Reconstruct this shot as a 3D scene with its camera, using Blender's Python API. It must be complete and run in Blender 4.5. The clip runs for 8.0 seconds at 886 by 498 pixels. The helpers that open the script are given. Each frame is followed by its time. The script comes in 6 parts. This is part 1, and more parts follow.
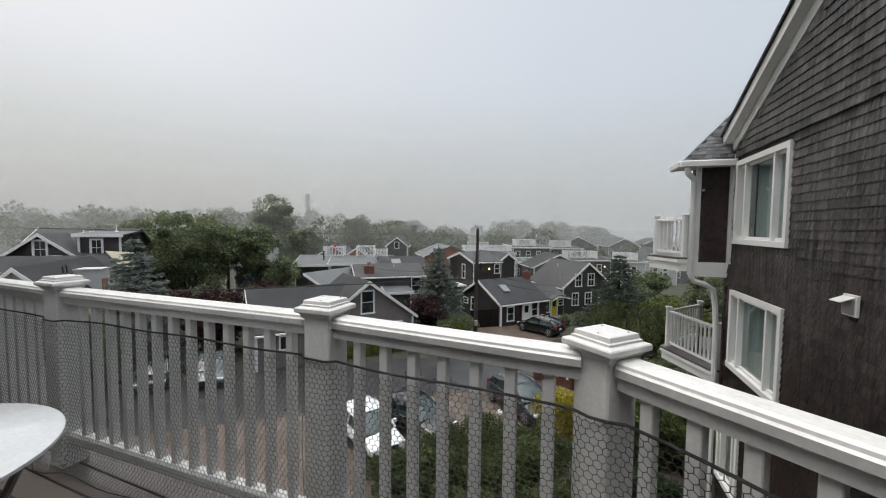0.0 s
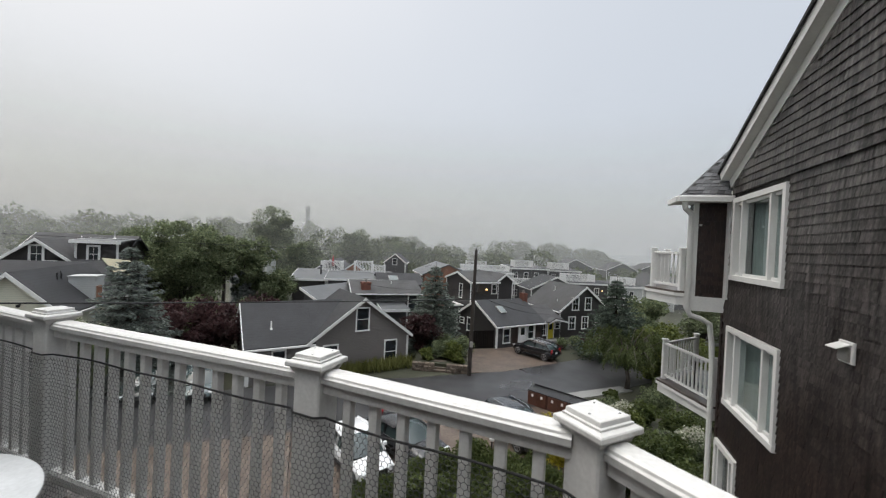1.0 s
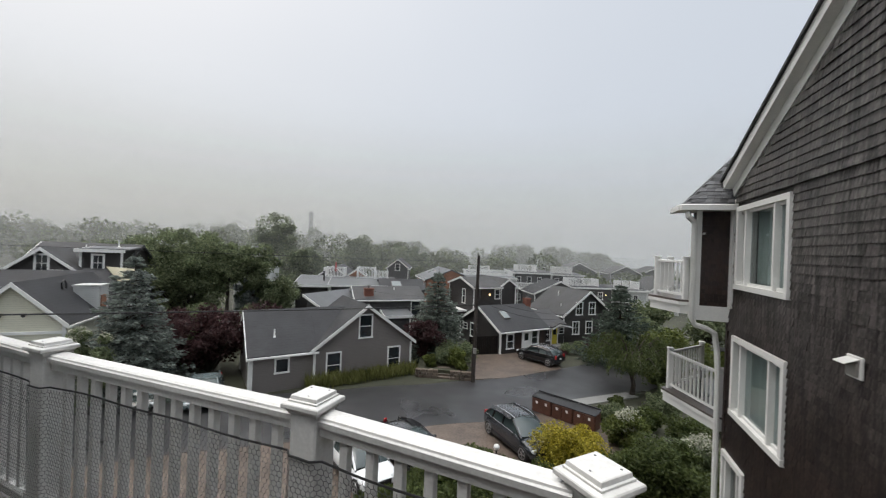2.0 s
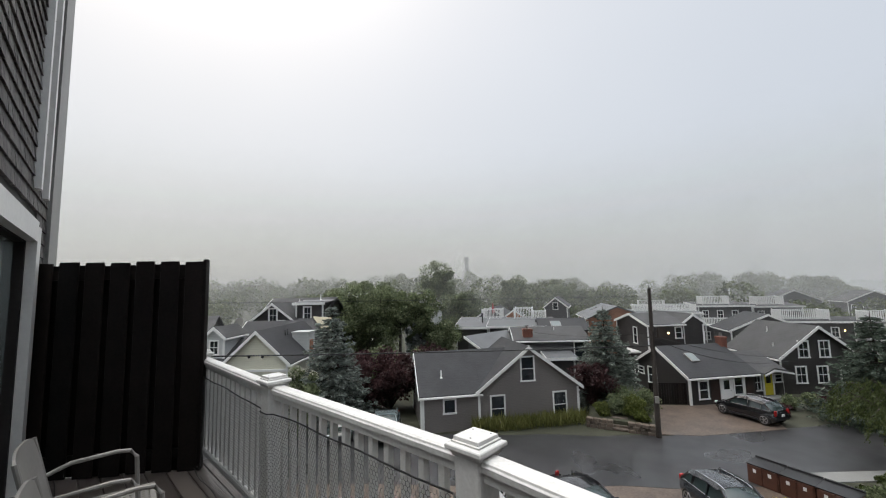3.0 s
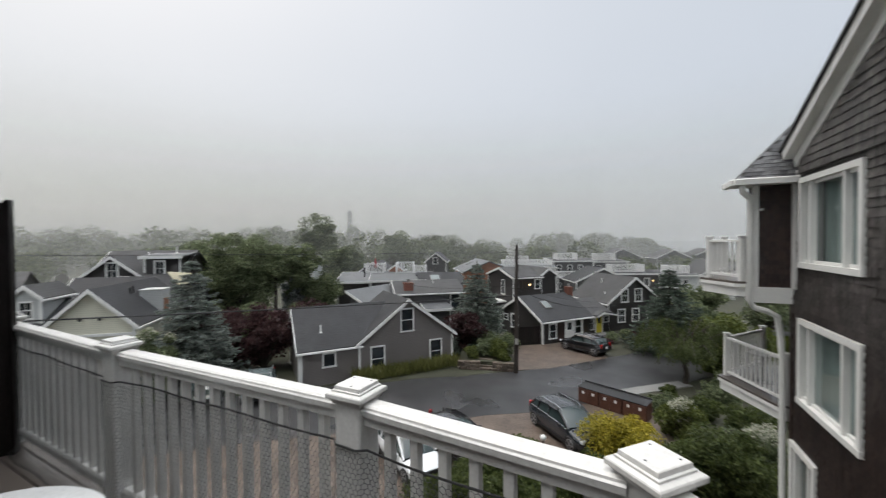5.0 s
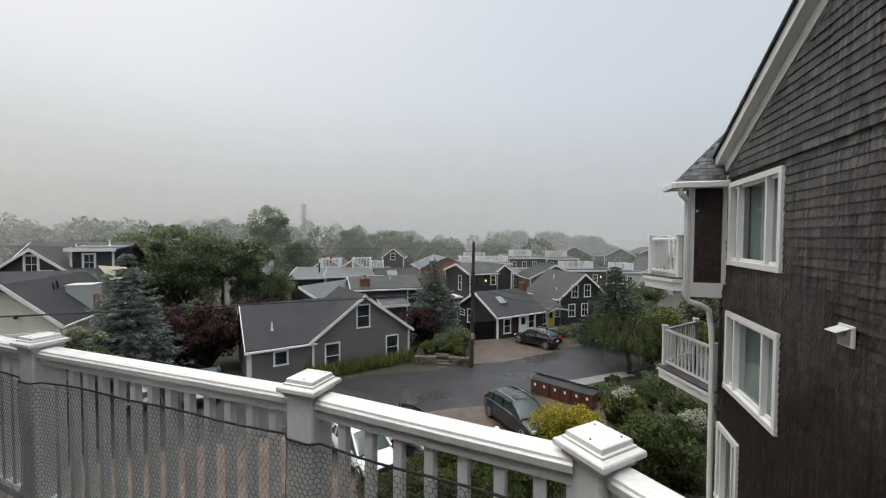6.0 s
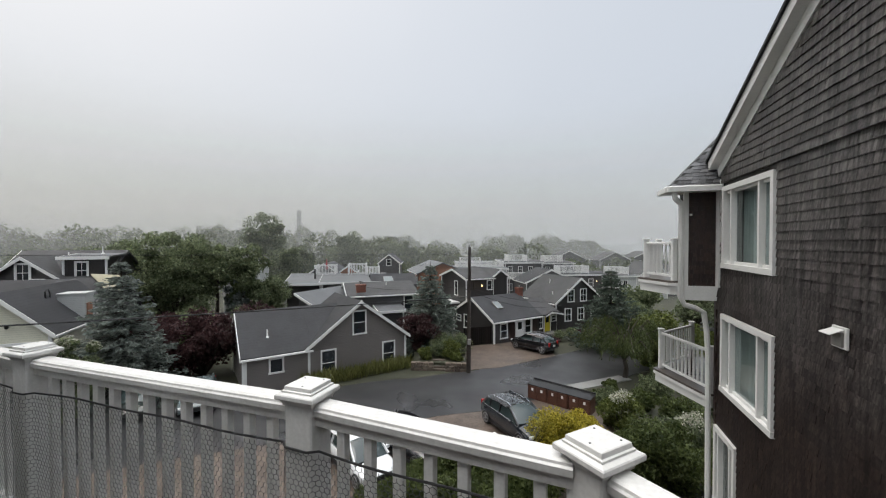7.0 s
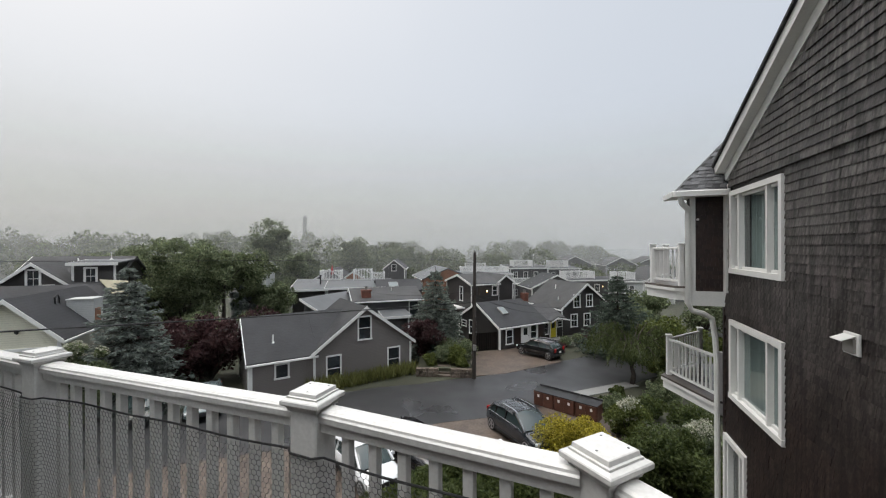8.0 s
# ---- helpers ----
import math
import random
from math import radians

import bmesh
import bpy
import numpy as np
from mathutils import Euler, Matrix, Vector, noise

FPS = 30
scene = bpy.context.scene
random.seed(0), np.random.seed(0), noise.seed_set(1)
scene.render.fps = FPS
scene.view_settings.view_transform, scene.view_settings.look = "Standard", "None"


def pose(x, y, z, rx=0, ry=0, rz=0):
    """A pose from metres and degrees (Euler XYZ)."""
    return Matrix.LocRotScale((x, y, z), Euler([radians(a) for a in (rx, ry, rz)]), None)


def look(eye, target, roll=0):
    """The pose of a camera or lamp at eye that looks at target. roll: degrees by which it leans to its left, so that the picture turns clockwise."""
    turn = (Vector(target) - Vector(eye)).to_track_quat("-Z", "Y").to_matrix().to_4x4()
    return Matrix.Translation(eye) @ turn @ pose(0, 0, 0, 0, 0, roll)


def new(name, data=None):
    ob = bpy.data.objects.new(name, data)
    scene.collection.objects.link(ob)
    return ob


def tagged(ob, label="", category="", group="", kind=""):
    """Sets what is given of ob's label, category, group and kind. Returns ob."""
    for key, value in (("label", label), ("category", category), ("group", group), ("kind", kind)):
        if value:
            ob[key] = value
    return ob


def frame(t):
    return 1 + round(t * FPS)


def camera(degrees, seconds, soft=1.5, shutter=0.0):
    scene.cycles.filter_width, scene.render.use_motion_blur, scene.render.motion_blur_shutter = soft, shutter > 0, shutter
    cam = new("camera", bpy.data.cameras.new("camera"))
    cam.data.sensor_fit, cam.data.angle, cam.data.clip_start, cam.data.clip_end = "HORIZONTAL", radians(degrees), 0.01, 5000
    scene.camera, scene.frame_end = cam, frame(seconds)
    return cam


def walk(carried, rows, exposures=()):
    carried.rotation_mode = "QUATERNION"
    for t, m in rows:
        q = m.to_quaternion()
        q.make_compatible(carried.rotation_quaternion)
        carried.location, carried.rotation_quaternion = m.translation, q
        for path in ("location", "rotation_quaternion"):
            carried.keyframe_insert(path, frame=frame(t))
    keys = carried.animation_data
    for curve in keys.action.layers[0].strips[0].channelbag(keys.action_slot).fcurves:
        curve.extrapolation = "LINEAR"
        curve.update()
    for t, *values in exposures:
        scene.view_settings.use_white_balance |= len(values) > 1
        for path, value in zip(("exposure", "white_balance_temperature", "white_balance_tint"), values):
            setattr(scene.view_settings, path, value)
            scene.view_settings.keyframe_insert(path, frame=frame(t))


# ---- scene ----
cam = camera(97.4, 8.0, soft=1.1, shutter=0.35)
PATH = [
    (0, (0.948, 1.857, 9.521), (0.882, 3.853, 9.412), 0.6),
    (0.5, (0.949, 1.857, 9.542), (0.928, 3.852, 9.412), 1.3),
    (0.7, (0.949, 1.853, 9.6), (0.896, 3.852, 9.567), 1.4),
    (1, (0.954, 1.858, 9.682), (0.894, 3.857, 9.662), 2.7),
    (1.2, (0.951, 1.863, 9.73), (0.951, 3.862, 9.692), 3.4),
    (2.3, (0.974, 1.907, 9.82), (0.779, 3.898, 9.851), 0.4),
    (2.5, (0.969, 1.925, 9.812), (0.445, 3.855, 9.871), -1.6),
    (2.7, (0.975, 1.922, 9.804), (0.266, 3.791, 9.877), -1.2),
    (3, (0.976, 1.932, 9.795), (0.152, 3.743, 9.997), -1.5),
    (3.5, (0.981, 1.925, 9.793), (0.209, 3.766, 9.922), -0.6),
    (4, (0.978, 1.927, 9.79), (0.274, 3.795, 9.909), -0.4),
    (4.5, (0.981, 1.921, 9.792), (0.325, 3.807, 9.902), -0.7),
    (4.7, (0.976, 1.919, 9.788), (0.443, 3.846, 9.825), -0.9),
    (5, (0.976, 1.915, 9.793), (0.712, 3.897, 9.754), -0.5),
    (5.2, (0.981, 1.914, 9.791), (0.83, 3.908, 9.801), -1.2),
    (6.3, (0.973, 1.908, 9.769), (0.933, 3.906, 9.687), 0.5),
    (6.5, (0.97, 1.905, 9.772), (0.922, 3.903, 9.687), 0.5),
    (7, (0.97, 1.905, 9.773), (0.943, 3.905, 9.741), -0.1),
    (7.5, (0.971, 1.905, 9.774), (0.934, 3.904, 9.764), -0.4),
    (8, (0.971, 1.905, 9.773), (0.918, 3.904, 9.769), -0.2),
]
walk(cam, [(t, look(eye, target, roll)) for t, eye, target, roll in PATH])

# ---- world and light: overcast, rainy, evening daylight ----
world = bpy.data.worlds.new("overcast")
scene.world = world
world.use_nodes = True
wn, wl = world.node_tree.nodes, world.node_tree.links
wn.clear()
w_out = wn.new("ShaderNodeOutputWorld")
w_sky = wn.new("ShaderNodeTexSky")
w_sky.sky_type = "NISHITA"
w_sky.sun_disc = False
w_sky.sun_elevation, w_sky.sun_rotation = radians(62), radians(-60)
w_sky.dust_density = 6.0
w_bg = wn.new("ShaderNodeBackground")
w_bg.inputs["Strength"].default_value = 0.05
wl.new(w_sky.outputs[0], w_bg.inputs["Color"])
w_tc = wn.new("ShaderNodeTexCoord")
w_sep = wn.new("ShaderNodeSeparateXYZ")
wl.new(w_tc.outputs["Generated"], w_sep.inputs[0])
w_side = wn.new("ShaderNodeMapRange")
w_side.inputs["From Min"].default_value, w_side.inputs["From Max"].default_value = -0.85, 0.75
wl.new(w_sep.outputs["X"], w_side.inputs["Value"])
w_mix = wn.new("ShaderNodeMixRGB")
w_mix.inputs["Color1"].default_value = (0.672, 0.676, 0.652, 1)
w_mix.inputs["Color2"].default_value = (0.655, 0.692, 0.732, 1)
wl.new(w_side.outputs[0], w_mix.inputs["Fac"])
w_cloud = wn.new("ShaderNodeTexNoise")
w_cloud.inputs["Scale"].default_value, w_cloud.inputs["Detail"].default_value = 1.6, 3.0
wl.new(w_tc.outputs["Generated"], w_cloud.inputs["Vector"])
w_up = wn.new("ShaderNodeMapRange")
w_up.inputs["From Min"].default_value, w_up.inputs["From Max"].default_value = 0.0, 0.55
w_up.inputs["To Min"].default_value, w_up.inputs["To Max"].default_value = 0.665, 0.785
wl.new(w_sep.outputs["Z"], w_up.inputs["Value"])
w_add = wn.new("ShaderNodeMath")
w_add.operation = "MULTIPLY_ADD"
w_add.inputs[1].default_value = 0.10
wl.new(w_cloud.outputs[0], w_add.inputs[0])
wl.new(w_up.outputs[0], w_add.inputs[2])
w_zen = wn.new("ShaderNodeMapRange")
w_zen.inputs["From Min"].default_value, w_zen.inputs["From Max"].default_value = 0.68, 1.0
w_zen.inputs["To Min"].default_value, w_zen.inputs["To Max"].default_value = 0.0, 2.7
wl.new(w_sep.outputs["Z"], w_zen.inputs["Value"])
w_tot = wn.new("ShaderNodeMath")
wl.new(w_add.outputs[0], w_tot.inputs[0])
wl.new(w_zen.outputs[0], w_tot.inputs[1])
w_bg2 = wn.new("ShaderNodeBackground")
wl.new(w_mix.outputs[0], w_bg2.inputs["Color"])
wl.new(w_tot.outputs[0], w_bg2.inputs["Strength"])
w_sum = wn.new("ShaderNodeAddShader")
wl.new(w_bg.outputs[0], w_sum.inputs[0])
wl.new(w_bg2.outputs[0], w_sum.inputs[1])
wl.new(w_sum.outputs[0], w_out.inputs["Surface"])

sun = new("sun", bpy.data.lights.new("sun", "SUN"))
sun.data.energy, sun.data.angle, sun.data.color = 1.1, radians(35), (1.0, 0.97, 0.93)
sun.matrix_world = look((-14, 4, 60), (0, 20, 0))
scene.view_settings.exposure = 0.0

# ---- materials ----
def material(name, base, rough=0.6, metal=0.0, vary=0.25, scale=4.0, fine=40.0, bump=0.15, spec=0.5, tint=None, island=False, coat=0.0, dist=0.01, spread=0.9):
    """A surface with colour variation at two scales and fine relief."""
    m = bpy.data.materials.new(name)
    m.use_nodes = True
    n, l = m.node_tree.nodes, m.node_tree.links
    b = n["Principled BSDF"]
    b.inputs["Roughness"].default_value, b.inputs["Metallic"].default_value = rough, metal
    b.inputs["Specular IOR Level"].default_value = spec
    b.inputs["Coat Weight"].default_value = coat
    tc = n.new("ShaderNodeTexCoord")
    big, small = n.new("ShaderNodeTexNoise"), n.new("ShaderNodeTexNoise")
    big.inputs["Scale"].default_value, big.inputs["Detail"].default_value = scale, 4
    small.inputs["Scale"].default_value, small.inputs["Detail"].default_value = fine, 3
    for t in (big, small):
        l.new(tc.outputs["Object"], t.inputs["Vector"])
    add = n.new("ShaderNodeMath")
    add.operation = "ADD"
    l.new(big.outputs[0], add.inputs[0])
    l.new(small.outputs[0], add.inputs[1])
    last = add.outputs[0]
    if island:
        rnd = n.new("ShaderNodeNewGeometry") if island == "island" else n.new("ShaderNodeObjectInfo")
        a2 = n.new("ShaderNodeMath")
        a2.operation = "MULTIPLY_ADD"
        a2.inputs[1].default_value = spread
        l.new(rnd.outputs["Random Per Island" if island == "island" else "Random"], a2.inputs[0])
        l.new(last, a2.inputs[2])
        a3 = n.new("ShaderNodeMath")
        a3.operation = "SUBTRACT"
        a3.inputs[1].default_value = spread / 2
        l.new(a2.outputs[0], a3.inputs[0])
        last = a3.outputs[0]
    mr = n.new("ShaderNodeMapRange")
    mr.inputs["From Min"].default_value, mr.inputs["From Max"].default_value = 0.55, 1.45
    l.new(last, mr.inputs["Value"])
    mix = n.new("ShaderNodeMixRGB")
    tint = tint or [min(1, c * (1 + vary)) for c in base]
    mix.inputs["Color1"].default_value = (*[c * (1 - vary) for c in base], 1)
    mix.inputs["Color2"].default_value = (*tint, 1)
    l.new(mr.outputs[0], mix.inputs["Fac"])
    l.new(mix.outputs[0], b.inputs["Base Color"])
    if bump:
        bm_ = n.new("ShaderNodeBump")
        bm_.inputs["Strength"].default_value, bm_.inputs["Distance"].default_value = bump, dist
        l.new(small.outputs[0], bm_.inputs["Height"])
        l.new(bm_.outputs[0], b.inputs["Normal"])
    return m


def banded(m, step, axis="Z", depth=0.35, dark=0.75, rough=None):
    """Adds courses (clapboard, roof shingles) of real width to a material, as relief and thin dark joints."""
    n, l = m.node_tree.nodes, m.node_tree.links
    b = n["Principled BSDF"]
    tc = n.new("ShaderNodeTexCoord")
    sep = n.new("ShaderNodeSeparateXYZ")
    l.new(tc.outputs["Object"], sep.inputs[0])
    div = n.new("ShaderNodeMath")
    div.operation = "DIVIDE"
    div.inputs[1].default_value = step
    l.new(sep.outputs[axis], div.inputs[0])
    fr = n.new("ShaderNodeMath")
    fr.operation = "FRACT"
    l.new(div.outputs[0], fr.inputs[0])
    bp = n.new("ShaderNodeBump")
    bp.inputs["Strength"].default_value, bp.inputs["Distance"].default_value = depth, 0.02
    l.new(fr.outputs[0], bp.inputs["Height"])
    old = b.inputs["Normal"].links
    if old:
        l.new(old[0].from_socket, bp.inputs["Normal"])
    l.new(bp.outputs[0], b.inputs["Normal"])
    lt = n.new("ShaderNodeMath")
    lt.operation = "GREATER_THAN"
    lt.inputs[1].default_value = 0.88
    l.new(fr.outputs[0], lt.inputs[0])
    mx = n.new("ShaderNodeMixRGB")
    mx.blend_type = "MULTIPLY"
    mx.inputs["Color2"].default_value = (dark, dark, dark, 1)
    l.new(lt.outputs[0], mx.inputs["Fac"])
    l.new(b.inputs["Base Color"].links[0].from_socket, mx.inputs["Color1"])
    l.new(mx.outputs[0], b.inputs["Base Color"])
    return m


def glass(name, base, rough=0.04):
    m = material(name, base, rough, vary=0.1, bump=0.0, spec=0.8)
    m.node_tree.nodes["Principled BSDF"].inputs["IOR"].default_value = 1.5
    return m


def emitter(name, colour, strength):
    m = bpy.data.materials.new(name)
    m.use_nodes = True
    b = m.node_tree.nodes["Principled BSDF"]
    b.inputs["Base Color"].default_value = (*colour, 1)
    b.inputs["Emission Color"].default_value = (*colour, 1)
    b.inputs["Emission Strength"].default_value = strength
    return m


def leafy(name, base, tint, rough=0.55):
    m = material(name, base, rough, vary=0.35, scale=0.6, fine=9.0, bump=0.0, tint=tint, island="island", spec=0.3)
    n, l = m.node_tree.nodes, m.node_tree.links
    b, out = n["Principled BSDF"], n["Material Output"]
    tr = n.new("ShaderNodeBsdfTranslucent")
    l.new(b.inputs["Base Color"].links[0].from_socket, tr.inputs["Color"])
    mx = n.new("ShaderNodeMixShader")
    mx.inputs[0].default_value = 0.5
    l.new(b.outputs[0], mx.inputs[1])
    l.new(tr.outputs[0], mx.inputs[2])
    l.new(mx.outputs[0], out.inputs["Surface"])
    return m


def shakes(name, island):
    """Weathered wall shingles: silvered grey high on the wall, stained brown low down with shade painted into that
    tone, with streaks down the grain.
    """
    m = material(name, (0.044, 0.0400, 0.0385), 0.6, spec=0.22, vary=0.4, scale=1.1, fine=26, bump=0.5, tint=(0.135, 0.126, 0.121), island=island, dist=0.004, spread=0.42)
    n, l = m.node_tree.nodes, m.node_tree.links
    b = n["Principled BSDF"]
    tc, mp, st = n.new("ShaderNodeTexCoord"), n.new("ShaderNodeMapping"), n.new("ShaderNodeTexNoise")
    mp.inputs["Scale"].default_value = (1.0, 1.0, 0.06)
    st.inputs["Scale"].default_value, st.inputs["Detail"].default_value = 22.0, 4.0
    geo = n.new("ShaderNodeNewGeometry")
    l.new(geo.outputs["Position"], mp.inputs["Vector"])
    l.new(mp.outputs[0], st.inputs["Vector"])
    sr = n.new("ShaderNodeMapRange")
    sr.inputs["From Min"].default_value, sr.inputs["From Max"].default_value = 0.36, 0.66
    sr.inputs["To Min"].default_value, sr.inputs["To Max"].default_value = 0.45, 1.7
    l.new(st.outputs[0], sr.inputs["Value"])
    mul = n.new("ShaderNodeMixRGB")
    mul.blend_type = "MULTIPLY"
    mul.inputs["Fac"].default_value = 1.0
    l.new(b.inputs["Base Color"].links[0].from_socket, mul.inputs["Color1"])
    l.new(sr.outputs[0], mul.inputs["Color2"])
    # brown stain and the lower wall's shade, both in the colour, climb unevenly
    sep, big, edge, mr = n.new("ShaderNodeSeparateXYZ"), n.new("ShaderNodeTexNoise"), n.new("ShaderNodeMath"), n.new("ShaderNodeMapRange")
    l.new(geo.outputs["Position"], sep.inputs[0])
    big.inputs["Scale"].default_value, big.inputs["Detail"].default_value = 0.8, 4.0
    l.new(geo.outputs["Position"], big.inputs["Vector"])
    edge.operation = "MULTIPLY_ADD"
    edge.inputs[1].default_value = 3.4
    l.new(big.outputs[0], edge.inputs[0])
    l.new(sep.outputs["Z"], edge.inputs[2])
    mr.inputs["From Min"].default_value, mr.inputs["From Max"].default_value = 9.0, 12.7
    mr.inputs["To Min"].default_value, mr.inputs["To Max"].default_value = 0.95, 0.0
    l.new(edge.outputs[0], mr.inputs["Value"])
    stain_shade = n.new("ShaderNodeMixRGB")
    stain_shade.blend_type = "MULTIPLY"
    stain_shade.inputs["Color2"].default_value = (0.17, 0.10, 0.080, 1)
    l.new(mr.outputs[0], stain_shade.inputs["Fac"])
    l.new(mul.outputs[0], stain_shade.inputs["Color1"])
    l.new(stain_shade.outputs[0], b.inputs["Base Color"])
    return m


WHITE = material("white_paint", (0.74, 0.74, 0.72), 0.42, vary=0.10, scale=2.5, fine=30, bump=0.05, tint=(0.80, 0.80, 0.785))
RAILW = material("wet_white_vinyl", (0.71, 0.70, 0.675), 0.22, vary=0.13, scale=5, fine=60, bump=0.06, tint=(0.82, 0.815, 0.795), dist=0.002)
TRIM = material("white_trim", (0.72, 0.72, 0.70), 0.4, vary=0.08, scale=3, fine=30, bump=0.04)
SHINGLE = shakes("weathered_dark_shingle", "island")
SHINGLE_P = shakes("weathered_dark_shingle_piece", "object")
SHINGLE_B = material("brown_shingle", (0.017, 0.0095, 0.008), 0.5, vary=0.5, scale=1.2, fine=26, bump=0.5, tint=(0.042, 0.024, 0.020), island="island", dist=0.004)
BACKING = material("dark_sheathing", (0.02, 0.017, 0.016), 0.7, bump=0.1)
FENCE = material("dark_stained_board", (0.0045, 0.0034, 0.0030), 0.55, spec=0.25, vary=0.6, scale=3, fine=35, bump=0.5, tint=(0.014, 0.0100, 0.0088), island="object", dist=0.003)
DECK = material("wet_composite_decking", (0.085, 0.07, 0.062), 0.3, vary=0.25, scale=3, fine=60, bump=0.15, tint=(0.13, 0.11, 0.098), island="object", dist=0.002)
WIRE = material("dark_wire", (0.075, 0.08, 0.08), 0.45, metal=0.3, bump=0)
ALU = material("painted_aluminium_grey", (0.26, 0.25, 0.235), 0.42, metal=0.2, vary=0.1, bump=0.02)
TABLETOP = material("wet_frosted_tabletop", (0.60, 0.62, 0.63), 0.12, vary=0.12, scale=6, fine=80, bump=0.06, dist=0.001)
GLASS_D = glass("dark_window_glass", (0.02, 0.024, 0.028), 0.05)
GLASS_L = glass("pale_window_glass", (0.20, 0.23, 0.23), 0.06)
ROOF_D = banded(material("slate_grey_asphalt_shingle", (0.036, 0.037, 0.040), 0.7, spec=0.3, vary=0.25, scale=0.8, fine=14, bump=0.3, tint=(0.052, 0.053, 0.057)), 0.14, "Z", 0.4, 0.7)
ROOF_M = banded(material("grey_asphalt_shingle", (0.060, 0.060, 0.061), 0.7, spec=0.3, vary=0.25, scale=0.8, fine=14, bump=0.3, tint=(0.090, 0.090, 0.092)), 0.14, "Z", 0.4, 0.7)
ROOF_L = material("pale_wet_flat_roofing", (0.105, 0.11, 0.115), 0.5, vary=0.25, scale=0.5, fine=6, bump=0.1)
ROOF_Y = material("weathered_yellow_roofing", (0.27, 0.25, 0.17), 0.6, vary=0.2, scale=0.9, fine=10, bump=0.1)
SID_GREY = banded(material("taupe_grey_clapboard", (0.180, 0.163, 0.155), 0.5, vary=0.10, scale=0.7, fine=12, bump=0.1), 0.11, "Z", 0.7, 0.62)
SID_BLACK = banded(material("black_shingle_siding", (0.030, 0.028, 0.028), 0.55, vary=0.35, scale=0.9, fine=10, bump=0.3, tint=(0.052, 0.047, 0.046)), 0.13, "Z", 0.5, 0.6)
SID_DGREY = banded(material("dark_grey_siding", (0.075, 0.074, 0.076), 0.55, vary=0.25, scale=0.9, fine=10, bump=0.2), 0.13, "Z", 0.5, 0.7)
SID_CREAM = banded(material("cream_clapboard", (0.66, 0.645, 0.53), 0.5, vary=0.1, scale=0.7, fine=10, bump=0.1), 0.12, "Z", 0.5, 0.75)
SID_WHITE = banded(material("off_white_clapboard", (0.50, 0.51, 0.50), 0.5, vary=0.12, scale=0.7, fine=10, bump=0.1), 0.12, "Z", 0.5, 0.75)
BRICK_O = banded(material("orange_brick", (0.32, 0.15, 0.09), 0.7, vary=0.3, scale=2, fine=14, bump=0.3), 0.075, "Z", 0.4, 0.8)
CHIM = banded(material("red_brick_chimney", (0.20, 0.075, 0.05), 0.7, vary=0.3, scale=3, fine=18, bump=0.4), 0.075, "Z", 0.5, 0.7)
ASPHALT = material("wet_asphalt", (0.030, 0.030, 0.032), 0.22, vary=0.35, scale=0.35, fine=30, bump=0.07, tint=(0.050, 0.050, 0.052), dist=0.004)
an, al = ASPHALT.node_tree.nodes, ASPHALT.node_tree.links
pud, pmr = an.new("ShaderNodeTexNoise"), an.new("ShaderNodeMapRange")
ptc = an.new("ShaderNodeTexCoord")
pud.inputs["Scale"].default_value, pud.inputs["Detail"].default_value = 0.22, 3
pmr.inputs["From Min"].default_value, pmr.inputs["From Max"].default_value = 0.35, 0.65
pmr.inputs["To Min"].default_value, pmr.inputs["To Max"].default_value = 0.25, 0.5
al.new(ptc.outputs["Object"], pud.inputs["Vector"])
al.new(pud.outputs[0], pmr.inputs["Value"])
al.new(pmr.outputs[0], an["Principled BSDF"].inputs["Roughness"])
EARTH = material("wet_garden_ground", (0.034, 0.034, 0.022), 0.8, vary=0.4, scale=0.2, fine=5, bump=0.4, tint=(0.055, 0.058, 0.032), dist=0.03)
PAVER = material("wet_brick_gravel", (0.080, 0.058, 0.044), 0.45, vary=0.62, scale=0.9, fine=9, bump=0.6, tint=(0.18, 0.138, 0.11), dist=0.01)
CONCRETE = material("pale_concrete", (0.22, 0.22, 0.212), 0.5, vary=0.2, scale=0.8, fine=20, bump=0.2)
STONE = material("field_stone", (0.11, 0.085, 0.066), 0.7, vary=0.4, scale=3, fine=20, bump=0.5, island="object")
BARK = material("bark", (0.05, 0.04, 0.032), 0.85, vary=0.35, scale=4, fine=25, bump=0.6, dist=0.02)
POLE = material("dark_creosote_pole", (0.035, 0.027, 0.023), 0.7, vary=0.3, scale=2, fine=20, bump=0.4)
CABLE = material("black_cable", (0.015, 0.015, 0.016), 0.6, vary=0.1, bump=0)
BINWOOD = material("wet_red_brown_wood", (0.085, 0.034, 0.022), 0.4, vary=0.4, scale=3, fine=25, bump=0.3)
BLACK = material("black_plastic", (0.012, 0.012, 0.013), 0.4, vary=0.1, bump=0.05)
TYRE = material("tyre_rubber", (0.012, 0.012, 0.012), 0.7, vary=0.1, bump=0.1)
RIM = material("alloy_rim", (0.35, 0.35, 0.36), 0.3, metal=0.8, vary=0.1, bump=0)
CHROME = material("bright_roof_rail", (0.6, 0.6, 0.62), 0.2, metal=0.9, vary=0.05, bump=0)
PAINT_B = material("dark_blue_grey_car_paint", (0.018, 0.022, 0.028), 0.18, vary=0.08, bump=0, coat=0.8)
PAINT_K = material("black_car_paint", (0.010, 0.010, 0.012), 0.16, vary=0.08, bump=0, coat=0.8)
PAINT_W = material("white_car_paint", (0.74, 0.75, 0.76), 0.2, vary=0.03, bump=0, coat=0.6)
